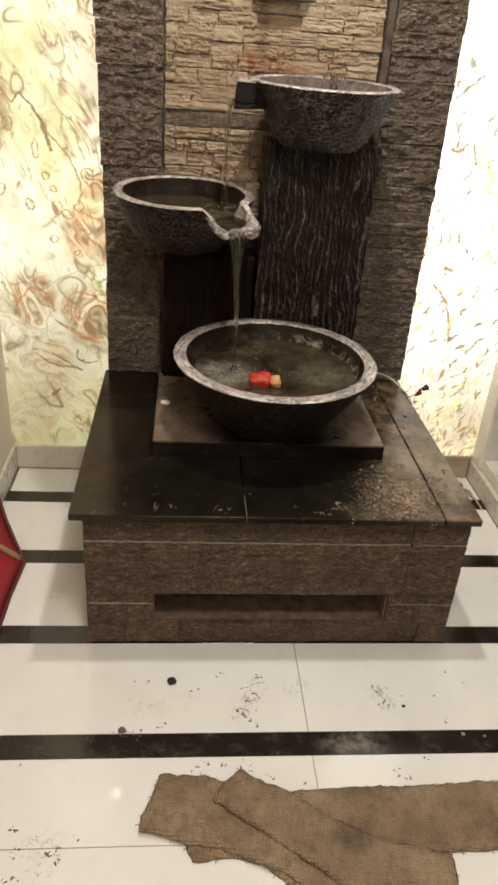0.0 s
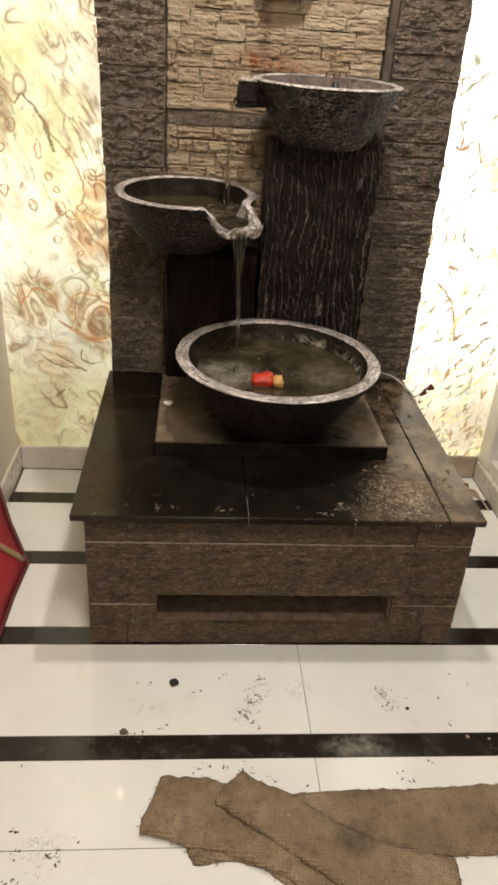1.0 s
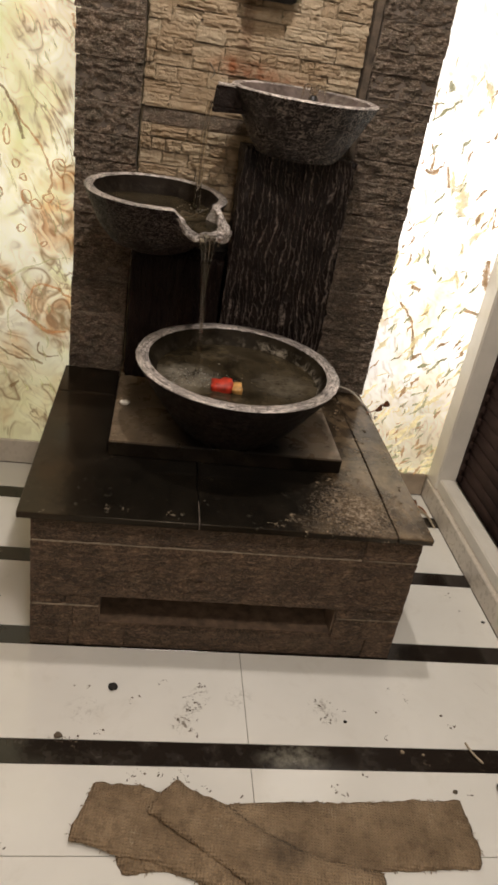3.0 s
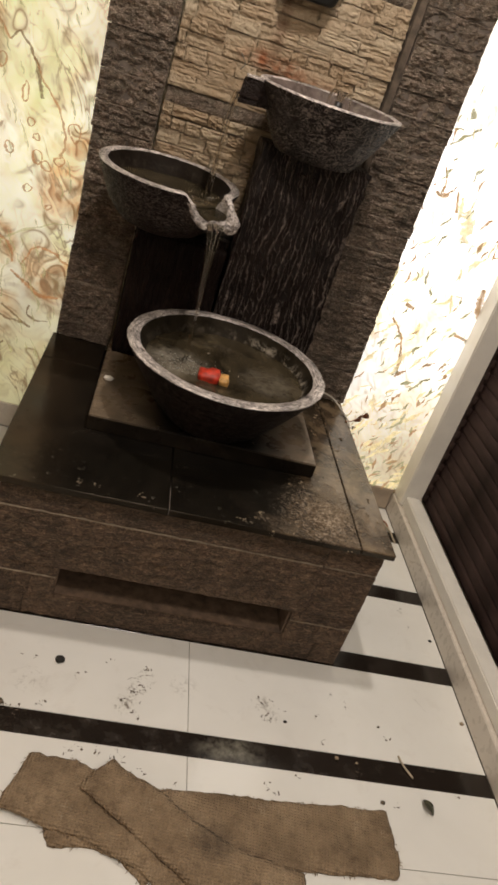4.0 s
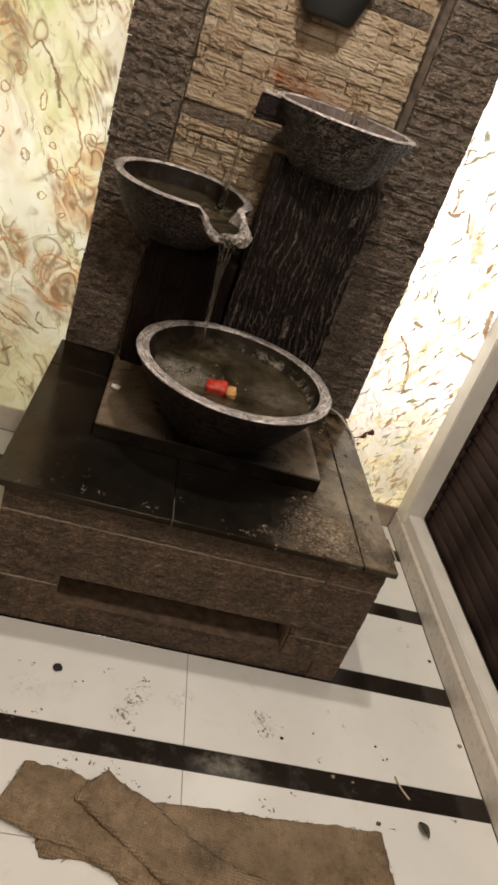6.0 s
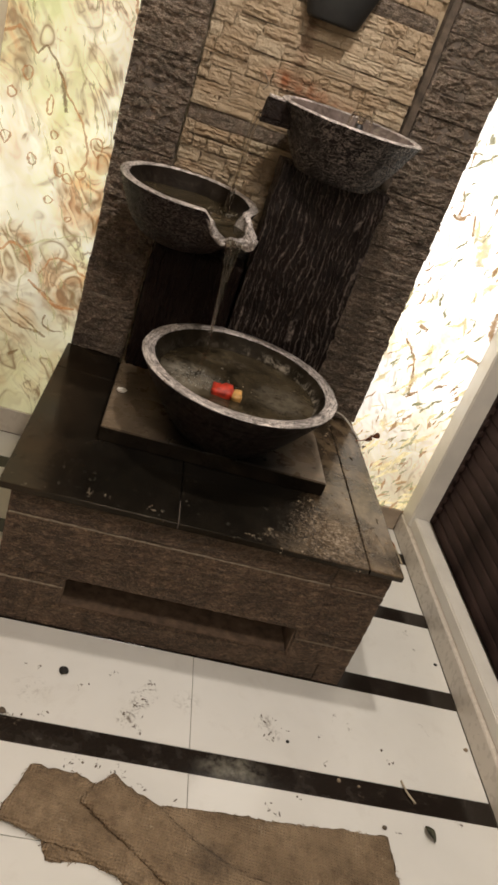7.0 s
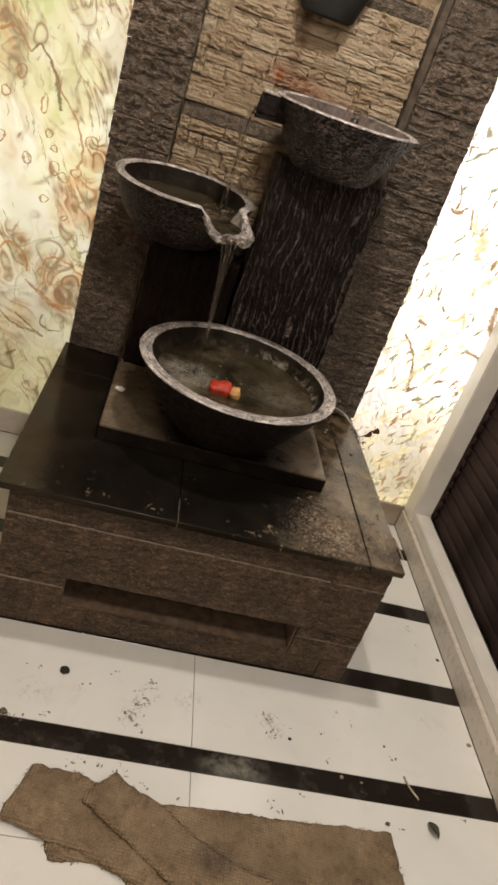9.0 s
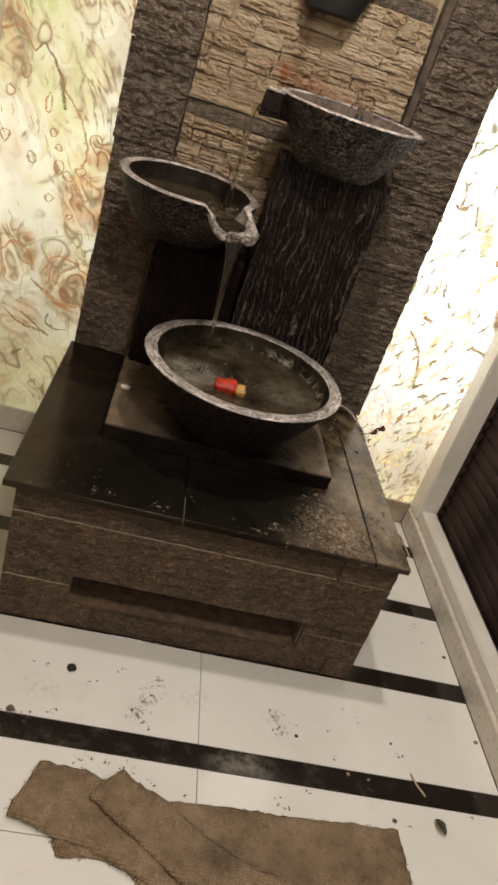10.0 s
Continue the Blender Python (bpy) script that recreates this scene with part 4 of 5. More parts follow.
NX0, NX1, NY = -0.345, 0.29, 0.885
niche = tagged(part("wall_niche", box(NX0, NX1, NY + 0.012, 0.964, 0.449, 2.4), M_TAN2), "cream split-face brick panel with rust stains", "brick wall", kind="structure")
brick_meshes, shaded_meshes = [], []
for i in range(14):
    me = rough_block(1.0, 1.0, 1.0, 14, 8, 1.0, 100 + i * 2.3, 1.5, 3.2, 0.05)
    me.materials.append(M_CREAM)
    brick_meshes.append(me)
    # brick copies for the low courses, shade behind the bowls put into the colour
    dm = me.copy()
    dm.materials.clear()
    dm.materials.append(M_SHADED_STONE)
    shaded_meshes.append(dm)
band_mesh = rough_block(0.62, 0.042, 0.02, 44, 5, 0.006, 77, 20)
band_mesh.materials.append(M_PIL)
z, row = 0.455, 0
brng = random.Random(12)
while z < 2.36:
    h = 0.0365 if row % 3 else 0.041
    if abs(z - 1.262) < 0.02 or abs(z - 1.665) < 0.02:
        part("brick", band_mesh, None, niche, at=(NX0 + 0.004, NY, z), label="dark brown stone band")
        z += 0.0445
        row += 1
        continue
    x = NX0 + 0.002 - brng.uniform(0, 0.06)
    while x < NX1 - 0.01:
        w = brng.choice((0.045, 0.06, 0.08, 0.1, 0.12)) * brng.uniform(0.9, 1.1)
        a, b = max(x, NX0 + 0.001), min(x + w, NX1 - 0.001)
        if b - a > 0.02:
            cut = brng.uniform(0.4, 0.6) if brng.random() < 0.06 else 1.0
            for lo, hi in ((0.0, cut), (cut, 1.0)):
                if hi > lo:
                    ob = part("brick", brng.choice(brick_meshes if z > 0.95 else shaded_meshes), None, niche, at=(a, NY + brng.uniform(-0.009, 0.003), z + h * lo + brng.uniform(0, 0.002)))
                    gap = 0.004 if z < 1.262 else 0.0018
                    ob.scale = (b - a - brng.uniform(0.0008, gap), (0.011 if z < 1.262 else 0.007) * brng.uniform(0.5, 1.5), h * (hi - lo) - brng.uniform(0.0015, gap + 0.001))
        x += w
    z += h
    row += 1

# ---- plinth ----
ST = 0.449
plinth = thing("fountain_plinth", (0, 0.4, 0), "low brown split-stone plinth with a black stone top and a slot", "plinth")
part("core", box(-0.5, 0.495, 0.3, PY, 0, 0.428), M_SHADED_STONE, plinth)
part("core", box(-0.5, 0.495, 0.014, 0.3, 0.175, 0.428), M_SHADED_STONE, plinth)
part("core", box(-0.5, -0.336, 0.014, 0.3, 0, 0.175), M_SHADED_STONE, plinth)
part("core", box(0.318, 0.495, 0.014, 0.3, 0, 0.175), M_SHADED_STONE, plinth)
part("core", box(-0.336, 0.318, 0.014, 0.3, 0, 0.072), M_LEDGE, plinth)


part("slot_side", box(0.3135, 0.3175, 0.012, 0.3, 0.0725, 0.1745), M_LEDGE, plinth)
part("slot_side", box(-0.3355, -0.3315, 0.012, 0.3, 0.0725, 0.1745), M_LEDGE, plinth)


def stones_row(x0, x1, z0, z1, cuts, seed, amp=0.009):
    xs = [x0] + list(cuts) + [x1]
    for i, (a, b) in enumerate(zip(xs, xs[1:])):
        me = rough_block(b - a - 0.0016, z1 - z0 - 0.0014, 0.016, max(6, int((b - a) / 0.0065)), max(4, int((z1 - z0) / 0.006)), amp, seed + i * 3.1, 30)
        me.materials.append(M_BASE)
        part("stone", me, None, plinth, at=(a, rng.uniform(-0.0015, 0.0015), z0))


BX0, BX1 = -0.511, 0.503
stones_row(BX0, BX1, 0.349, 0.428, (0.35,), 200, 0.009)
stones_row(BX0, BX1, 0.174, 0.344, (0.352,), 230, 0.01)
stones_row(BX0, -0.333, 0.143, 0.174, (-0.42,), 320)
stones_row(0.318, BX1, 0.143, 0.174, (0.41,), 330)
stones_row(BX0, -0.333, 0.07, 0.138, (-0.4,), 340)
stones_row(0.318, BX1, 0.07, 0.138, (0.4,), 350)
stones_row(BX0, BX1, 0.0, 0.07, (-0.41, -0.26, 0.12, 0.42), 360, 0.005)
part("grout_line", box(BX0 + 0.004, 0.345, -0.004, 0.02, 0.3455, 0.3482), M_LINE, plinth)
part("grout_line", box(0.352, BX1 - 0.004, -0.004, 0.02, 0.3455, 0.3482), M_LINE, plinth)
part("grout_line", box(BX0 + 0.004, -0.335, -0.004, 0.02, 0.1393, 0.142), M_LINE, plinth)
part("grout_line", box(0.32, BX1 - 0.004, -0.004, 0.02, 0.1393, 0.142), M_LINE, plinth)
for a, b, c, d in ((-0.54, -0.1015, -0.032, 0.652), (-0.0985, 0.4135, -0.032, 0.652), (0.4165, 0.512, -0.032, PY), (-0.54, -0.3565, 0.655, PY), (-0.3535, 0.4135, 0.655, PY)):
    part("top_slab", box(a, b, c, d, 0.43, ST, 0.002), M_SLAB, plinth, "black polished stone slab, dusty and stained")

part("joint_line", box(-0.1009, -0.0991, -0.031, 0.07, 0.431, ST - 0.0008), M_JOINT, plinth, "pale lime-crusted joint in the slab")

# ---- plate and pillars ----
PT = 0.495
tagged(part("stone_plate", box(-0.349, 0.316, 0.268, 0.842, ST, PT, 0.003, 2), M_PLATE), "dark wet slate plate under the fountain bowls", "stone plate")


def bark_pillar(x0, x1, y0, y1, z0, z1, seed, label, mat):
    """A slab pillar with a bark-like relief on its front and sides."""
    bm = bmesh.new()
    n, m = int((x1 - x0) / 0.006), int((z1 - z0) / 0.012)
    grid = []
    loop = [(x0, y1), ] + [(x0, y1 + (y0 - y1) * i / 8) for i in range(1, 8)] + [(x0 + (x1 - x0) * i / n, y0) for i in range(n + 1)] + [(x1, y0 + (y1 - y0) * i / 8) for i in range(1, 8)] + [(x1, y1)]
    cx, cy = (x0 + x1) / 2, (y0 + y1) / 2
    for j in range(m + 1):
        z = z0 + (z1 - z0) * j / m
        line = []
        for x, y in loop:
            q = Vector((x * 26, y * 26, z * 7 + seed))
            w = noise.noise(q + Vector((0, 0, 3.1))) * 0.8
            r = abs(noise.noise(q * 1.4 + Vector((w, w, 0))))
            push = 0.006 * (1 - min(r * 3.2, 1)) - 0.002
            dx = -1 if x == x0 else 1 if x == x1 else 0
            dy = -1 if y == y0 else 0
            line.append(bm.verts.new((x + dx * push, y + dy * push, z)))
        grid.append(line)
    for a, b in zip(grid, grid[1:]):
        for i in range(len(loop) - 1):
            bm.faces.new((a[i], a[i + 1], b[i + 1], b[i]))
        bm.faces.new((a[-1], a[0], b[0], b[-1]))
    bm.faces.new(grid[-1]), bm.faces.new(grid[0][::-1])
    return tagged(part("stone_pillar", bm, mat, smooth=True), label, "fountain pillar", "fountain pillars")


bark_pillar(-0.044, 0.288, 0.705, 0.835, PT, 1.242, 3.0, "tall black slab pillar with silver bark-like relief", M_BARK)
bark_pillar(-0.336, -0.058, 0.715, 0.835, PT, 0.905, 8.0, "short plain slab pillar with bark-like relief, shade put into its black", M_BARK_SHADED)


# ---- bowls ----
def bowl(at, R, r0, height, wall, label, mats, spout=None, steps=120, bulge=1.15):
    """A round bowl standing at the place at. spout: heading, half width, reach and drop of the lip, in degrees and metres."""
    t = thing("fountain_bowl", at, label, "fountain bowl", "fountain bowls")
    cx, cy, cz = at

    def lift(a, f):
        if not spout:
            return 0.0
        head, half, reach, drop = spout
        d = ((math.degrees(a) - head + 180) % 360 - 180) / half
        # the lip runs out slowly on one side and ends in a steep cheek on the other
        out, run = (1.55, 0.85) if d < 0 else (1.25, 0.4)
        return max(0.0, min(1.0, (out - abs(d)) / run))

    def ringline(prof, name, mat, close_lo, jag=0.0, smooth=True, lip=None):
        bm = bmesh.new()
        rings = []
        for r, z, f in prof:
            ring = []
            for k in range(steps):
                a = 2 * math.pi * k / steps
                w = lift(a, f)
                w = w * w * (3 - 2 * w)
                rr, zz = r, z
                if spout:
                    rr += w * spout[2] * f ** 1.5
                    zz -= w * spout[3] * f ** 2
                n = noise.noise(Vector((math.cos(a) * rr * 38, math.sin(a) * rr * 38, zz * 38 + cz)))
                rr += jag * n
                zz += 0.35 * jag * n * f
                ring.append(bm.verts.new((cx + rr * math.cos(a), cy + rr * math.sin(a), cz + zz)))
            rings.append(ring)
        for (p, q), (_, _, f) in zip(zip(rings, rings[1:]), prof):
            for k in range(steps):
                face = bm.faces.new((p[k], p[(k + 1) % steps], q[(k + 1) % steps], q[k]))
                if lip and f > 0.55 and lift(2 * math.pi * k / steps, f) > 0.2:
                    face.material_index = 1
        if close_lo:
            bm.faces.new(rings[0][::-1])
        ob = part(name, bm, mat, t, smooth=smooth)
        if lip:
            ob.data.materials.append(lip)
        return ob

    outer, inner = [], []
    for i in range(13):
        f = i / 12
        outer.append((r0 + (R - r0) * f ** (1 / bulge), height * f * 0.985, f))
    for i in range(11):
        f = i / 10
        inner.append((max(0.02, (r0 - wall * 0.6)) * (0.35 + 0.65 * min(1, f * 4)) + (R - wall - max(0.02, r0 - wall * 0.6)) * max(0, f) ** (1 / bulge), wall * 0.8 + (height - wall * 0.8) * f * 0.985, f))
    ringline(outer, "shell", mats[0], True, 0.0022)
    ringline(inner, "basin", mats[1], True, 0.001, lip=mats[2] if spout else None)
    ringline([(R, height * 0.985, 1.0), (R - 0.002, height, 1.0), (R - wall * 0.5, height + 0.002, 1.0), (R - wall + 0.002, height, 1.0), (R - wall, height * 0.985, 1.0)], "rim", mats[2], False, 0.0022)
    if spout:
        line, thick = [], []
        for k in range(-60, 61):
            a = radians(spout[0] + spout[1] * (1.5 if k < 0 else 1.3) * k / 60)
            w = lift(a, 1.0)
            w = w * w * (3 - 2 * w)
            r = R - wall * 0.5 + w * spout[2]
            line.append((cx + r * math.cos(a), cy + r * math.sin(a), cz + height - w * spout[3]))
            f = min(1.0, (60 - abs(k)) / 22)
            thick.append((0.12 + 0.88 * f) * (1.0 + 0.25 * noise.noise(Vector((k * 0.3, cz, 1)))) * (1.9 if k > 26 else 1.0))
        lipm = tube(line, 0.0115, 10, taper=thick)
        for v in lipm.verts:
            q = v.co * 75
            v.co += Vector((noise.noise(q), noise.noise(q + Vector((7, 0, 0))), noise.noise(q + Vector((0, 7, 0))))) * 0.005
        part("pouring_lip", lipm, mats[2], t, "rough silver-painted pouring lip")
    return t


def water_disc(at, r, label, reach=None, jag=0.002):
    bm = bmesh.new()
    rings, steps = [], 64
    for i in range(1, 13):
        ring = []
        for k in range(steps):
            a = 2 * math.pi * k / steps
            rr = r * i / 12
            z = jag * noise.noise(Vector((math.cos(a) * rr * 30, math.sin(a) * rr * 30, at[2])))
            ring.append(bm.verts.new((at[0] + rr * math.cos(a), at[1] + rr * math.sin(a), at[2] + z)))
        rings.append(ring)
    for p, q in zip(rings, rings[1:]):
        for k in range(steps):
            bm.faces.new((p[k], p[(k + 1) % steps], q[(k + 1) % steps], q[k]))
    bm.faces.new(rings[0])
    ret = bmesh.ops.extrude_face_region(bm, geom=list(bm.faces))
    for v in ret["geom"]:
        if isinstance(v, bmesh.types.BMVert):
            v.co.z -= 0.012
            v.co.x += (at[0] - v.co.x) * 0.04
            v.co.y += (at[1] - v.co.y) * 0.04
    return tagged(part("water", bm, M_WATER, smooth=True), label, "water", kind="structure")


BIG, MID, TOP = (-0.008, 0.41, PT), (-0.279, 0.64, 0.948), (0.1, 0.675, 1.243)
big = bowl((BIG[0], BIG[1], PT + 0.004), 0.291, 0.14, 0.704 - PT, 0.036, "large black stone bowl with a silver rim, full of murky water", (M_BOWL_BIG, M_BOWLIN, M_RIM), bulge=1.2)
top_tilt = 2.6
big.rotation_euler = (radians(1.6), radians(0.5), 0)
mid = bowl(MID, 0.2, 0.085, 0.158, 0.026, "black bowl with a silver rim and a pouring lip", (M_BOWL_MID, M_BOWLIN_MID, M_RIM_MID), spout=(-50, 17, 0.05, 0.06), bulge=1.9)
mid.rotation_euler = (radians(3.0), 0, 0)
top = bowl(TOP, 0.204, 0.112, 0.16, 0.022, "black hammered bowl with a silver rim and a side spout", (M_BOWL, M_BOWLIN_TOP, M_RIM_TOP), bulge=1.2)
top.rotation_euler = (radians(top_tilt), 0, 0)
sp = box(-0.152, -0.06, 0.622, 0.668, 1.334, 1.346, 0.003)
box(-0.152, -0.06, 0.622, 0.632, 1.346, 1.398, 0.004, 1, sp)
box(-0.152, -0.06, 0.658, 0.668, 1.346, 1.398, 0.004, 1, sp)
for v in sp.verts:
    if v.co.x < -0.13:
        v.co.x += (v.co.z - 1.334) * 0.12
        v.co.z -= 0.004
    v.co += Vector((noise.noise(v.co * 90), noise.noise(v.co * 90 + Vector((5, 0, 0))), 0)) * 0.003
for ya in (0.621, 0.657):
    part("spout_edge", box(-0.141, -0.07, ya, ya + 0.012, 1.395, 1.4, 0.001), M_RIM_TOP, top, "silver edge of the spout")
part("spout", sp, M_BOWL_BIG, top, "black trough spout at the side of the bowl")
water_disc((BIG[0], BIG[1], 0.668), 0.254, "murky brown water standing in the large bowl")
water_disc((MID[0], MID[1], 1.066), 0.17, "dark water standing in the middle bowl")
water_disc((TOP[0], TOP[1], 1.375), 0.172, "dark water standing in the upper bowl")


bm = bmesh.new()
tongue = []
for i in range(9):
    f = i / 8
    r, z = 0.12 + 0.12 * f, 1.062 - 0.006 * f - 0.012 * f ** 6
    ring = []
    for w in range(9):
        a = radians(-50 + (w - 4) / 4 * (32 - 19 * f))
        ring.append(bm.verts.new((MID[0] + r * math.cos(a), MID[1] + r * math.sin(a), z + 0.0012 * noise.noise(Vector((r * 60, a * 9, 2))))))
    tongue.append(ring)
for p, q in zip(tongue, tongue[1:]):
    for w in range(8):
        bm.faces.new((p[w], p[w + 1], q[w + 1], q[w]))
bmesh.ops.solidify(bm, geom=list(bm.faces), thickness=0.006)
tagged(part("water", bm, M_WATER, smooth=True), "water running over the lip of the middle bowl", "water", kind="structure")


# ---- falling water ----
def stream(points, widths, label, strands=1, seed=0):
    """A falling sheet of water that draws together: flattened, rippled strands."""
    t = thing("water_stream", points[-1], label, "falling water", "falling water")
    line = arc(points, 10)
    for s in range(strands):
        bm = bmesh.new()
        off = (s - (strands - 1) / 2) / max(strands - 1, 1)
        rings = []
        for i, p in enumerate(line):
            f = i / (len(line) - 1)
            j = f * (len(widths) - 1)
            a = min(int(j), len(widths) - 2)
            w = widths[a] + (widths[a + 1] - widths[a]) * (j - a)
            half = w / (2 * strands) * (1.25 if strands > 1 else 1)
            c = p + Vector((off * w * 0.75, 0.003 * math.sin(s * 2 + f * 9), 0))
            half *= 1 + 0.25 * noise.noise(Vector((s * 5.1, f * 14, seed)))
            rings.append([bm.verts.new(c + Vector((half * math.cos(q * math.pi / 4), 0.45 * half * math.sin(q * math.pi / 4), 0))) for q in range(8)])
        for p, q in zip(rings, rings[1:]):
            for k in range(8):
                bm.faces.new((p[k], p[(k + 1) % 8], q[(k + 1) % 8], q[k]))
        bm.faces.new(rings[0]), bm.faces.new(rings[-1][::-1])
        part("strand", bm, M_STREAM, t, smooth=True)
    return t


stream([(-0.142, 0.642, 1.35), (-0.156, 0.638, 1.343), (-0.163, 0.635, 1.25), (-0.165, 0.635, 1.066)], [0.016, 0.014, 0.0125, 0.0115], "thin stream of water falling from the upper bowl", 2, 1)
stream([(-0.138, 0.43, 1.046), (-0.135, 0.405, 1.02), (-0.132, 0.398, 0.94), (-0.126, 0.395, 0.8), (-0.122, 0.395, 0.668)], [0.044, 0.03, 0.013, 0.008, 0.011], "stream of water pouring from the middle bowl", 3, 2)
frng = random.Random(9)
bm = bmesh.new()
for i in range(60):
    a, d = frng.uniform(0, 6.28), abs(frng.gauss(0, 0.05))
    clump(bm, (-0.125 + d * math.cos(a) * 1.1, 0.375 + d * math.sin(a) * 0.8, 0.669 + max(0, 0.006 - d * 0.08)), frng.uniform(0.0008, 0.003), 0.6, i)
for i in range(45):
    clump(bm, (-0.2 + 0.11 * frng.random(), 0.3 + 0.05 * frng.random(), 0.669), frng.uniform(0.001, 0.003), 0.6, i)
for i in range(70):
    clump(bm, (-0.05 + frng.gauss(0, 0.035), 0.36 + frng.gauss(0, 0.02), 0.669), frng.uniform(0.0006, 0.0017), 0.7, i)
tagged(part("foam", bm, M_FOAM, smooth=True), "white bubbles and splashes where the water falls in", "water foam", kind="stuff")
bm = bmesh.new()
for i in range(50):
    a, d = frng.uniform(0, 6.28), abs(frng.gauss(0, 0.03))
    clump(bm, (-0.157 + d * math.cos(a), 0.635 + d * math.sin(a), 1.067), frng.uniform(0.0006, 0.0016), 0.7, i)
tagged(part("foam", bm, M_FOAM, smooth=True), "small bubbles on the water of the middle bowl", "water foam", kind="stuff")

# ---- packet floating in the large bowl ----
pk = thing("packet", (-0.045, 0.345, 0.656), "red and yellow wrapped packet floating in the bowl", "packet")


def pillow(x0, x1, y0, y1, z0, z1, turn, mid):
    bm = box(x0, x1, y0, y1, z0, z1)
    bmesh.ops.subdivide_edges(bm, edges=bm.edges[:], cuts=4, use_grid_fill=True)
    cx, cy, cz = (x0 + x1) / 2, (y0 + y1) / 2, (z0 + z1) / 2
    rot3 = Euler((radians(12), radians(-6), radians(turn))).to_matrix()
    for v in bm.verts:
        u = Vector(((v.co.x - cx) / (x1 - x0) * 2, (v.co.y - cy) / (y1 - y0) * 2, (v.co.z - cz) / (z1 - z0) * 2))
        n = u.normalized() * max(abs(u.x), abs(u.y), abs(u.z)) if u.length else u
        u = u.lerp(n, 0.35) * (1 + 0.22 * noise.noise(v.co * 55))
        q = Vector((cx + u.x * (x1 - x0) / 2, cy + u.y * (y1 - y0) / 2, cz + u.z * (z1 - z0) / 2)) - Vector(mid)
        v.co = rot3 @ q + Vector(mid)
    return bm


PM = (-0.045, 0.302, 0.676)
part("wrapper", pillow(-0.087, -0.025, 0.274, 0.318, 0.648, 0.695, -6, PM), M_PACKRED, pk, smooth=True)
part("wrapper_end", pillow(-0.03, 0.0, 0.275, 0.316, 0.648, 0.686, -6, PM), M_PACKYEL, pk, "yellow end of the wrapper", smooth=True)

# ---- pump pipe, cable, pot ----
pump = thing("pump_nozzle", (0.11, 0.68, 1.376), "dark pump nozzle standing in the upper bowl", "pump nozzle")
part("nozzle", tube([(0.12, 0.66, 1.35), (0.12, 0.66, 1.385), (0.12, 0.66, 1.402)], 0.013, 12, taper=[1, 1, 0.7]), M_RUBBER, pump, smooth=True)
jet = thing("water_jet", (0.12, 0.66, 1.38), "small bubbling jet of water over the pump nozzle", "water jet")
for i in range(9):
    a = 2 * math.pi * i / 9
    line = [(0.12 + q * math.cos(a), 0.66 + q * math.sin(a), 1.4 + zz) for q, zz in ((0.003, 0.0), (0.01, 0.022), (0.02, 0.028), (0.03, 0.018), (0.036, -0.022))]
    part("strand", tube(arc(line, 4), 0.0018, 5), M_STREAM, jet, smooth=True)
tagged(part("cable", tube(arc([(0.27, 0.5, 0.66), (0.33, 0.62, 0.6), (0.40, 0.76, 0.515), (0.465, 0.815, 0.475), (0.5, 0.775, 0.456), (0.513, 0.7, 0.453), (0.508, 0.66, 0.452)]), 0.0028), M_WIRE, smooth=True), "thin white pump cable hanging from the large bowl", "cable")
pot = thing("wall_pot", (0.0, 0.82, 1.62), "dark round pot fixed on the brick panel", "wall pot")
bm = bmesh.new()
rings = []
for r, zz in ((0.0, 1.612), (0.068, 1.612), (0.077, 1.618), (0.112, 1.72), (0.116, 1.75), (0.106, 1.75), (0.098, 1.7)):
    rings.append([bm.verts.new((-0.018 + r * math.cos(2 * math.pi * k / 32), 0.848 + 0.32 * r * math.sin(2 * math.pi * k / 32), zz)) for k in range(32)] if r else [bm.verts.new((-0.018, 0.848, zz))] * 32)
for p, q in zip(rings, rings[1:]):
    for k in range(32):
        fs = list(dict.fromkeys((p[k], p[(k + 1) % 32], q[(k + 1) % 32], q[k])))
        bm.faces.new(fs)
part("body", bm, M_DARKPOT, pot, smooth=True)
part("bracket", box(-0.03, 0.02, 0.86, 0.885, 1.63, 1.66, 0.003), M_RUBBER, pot)


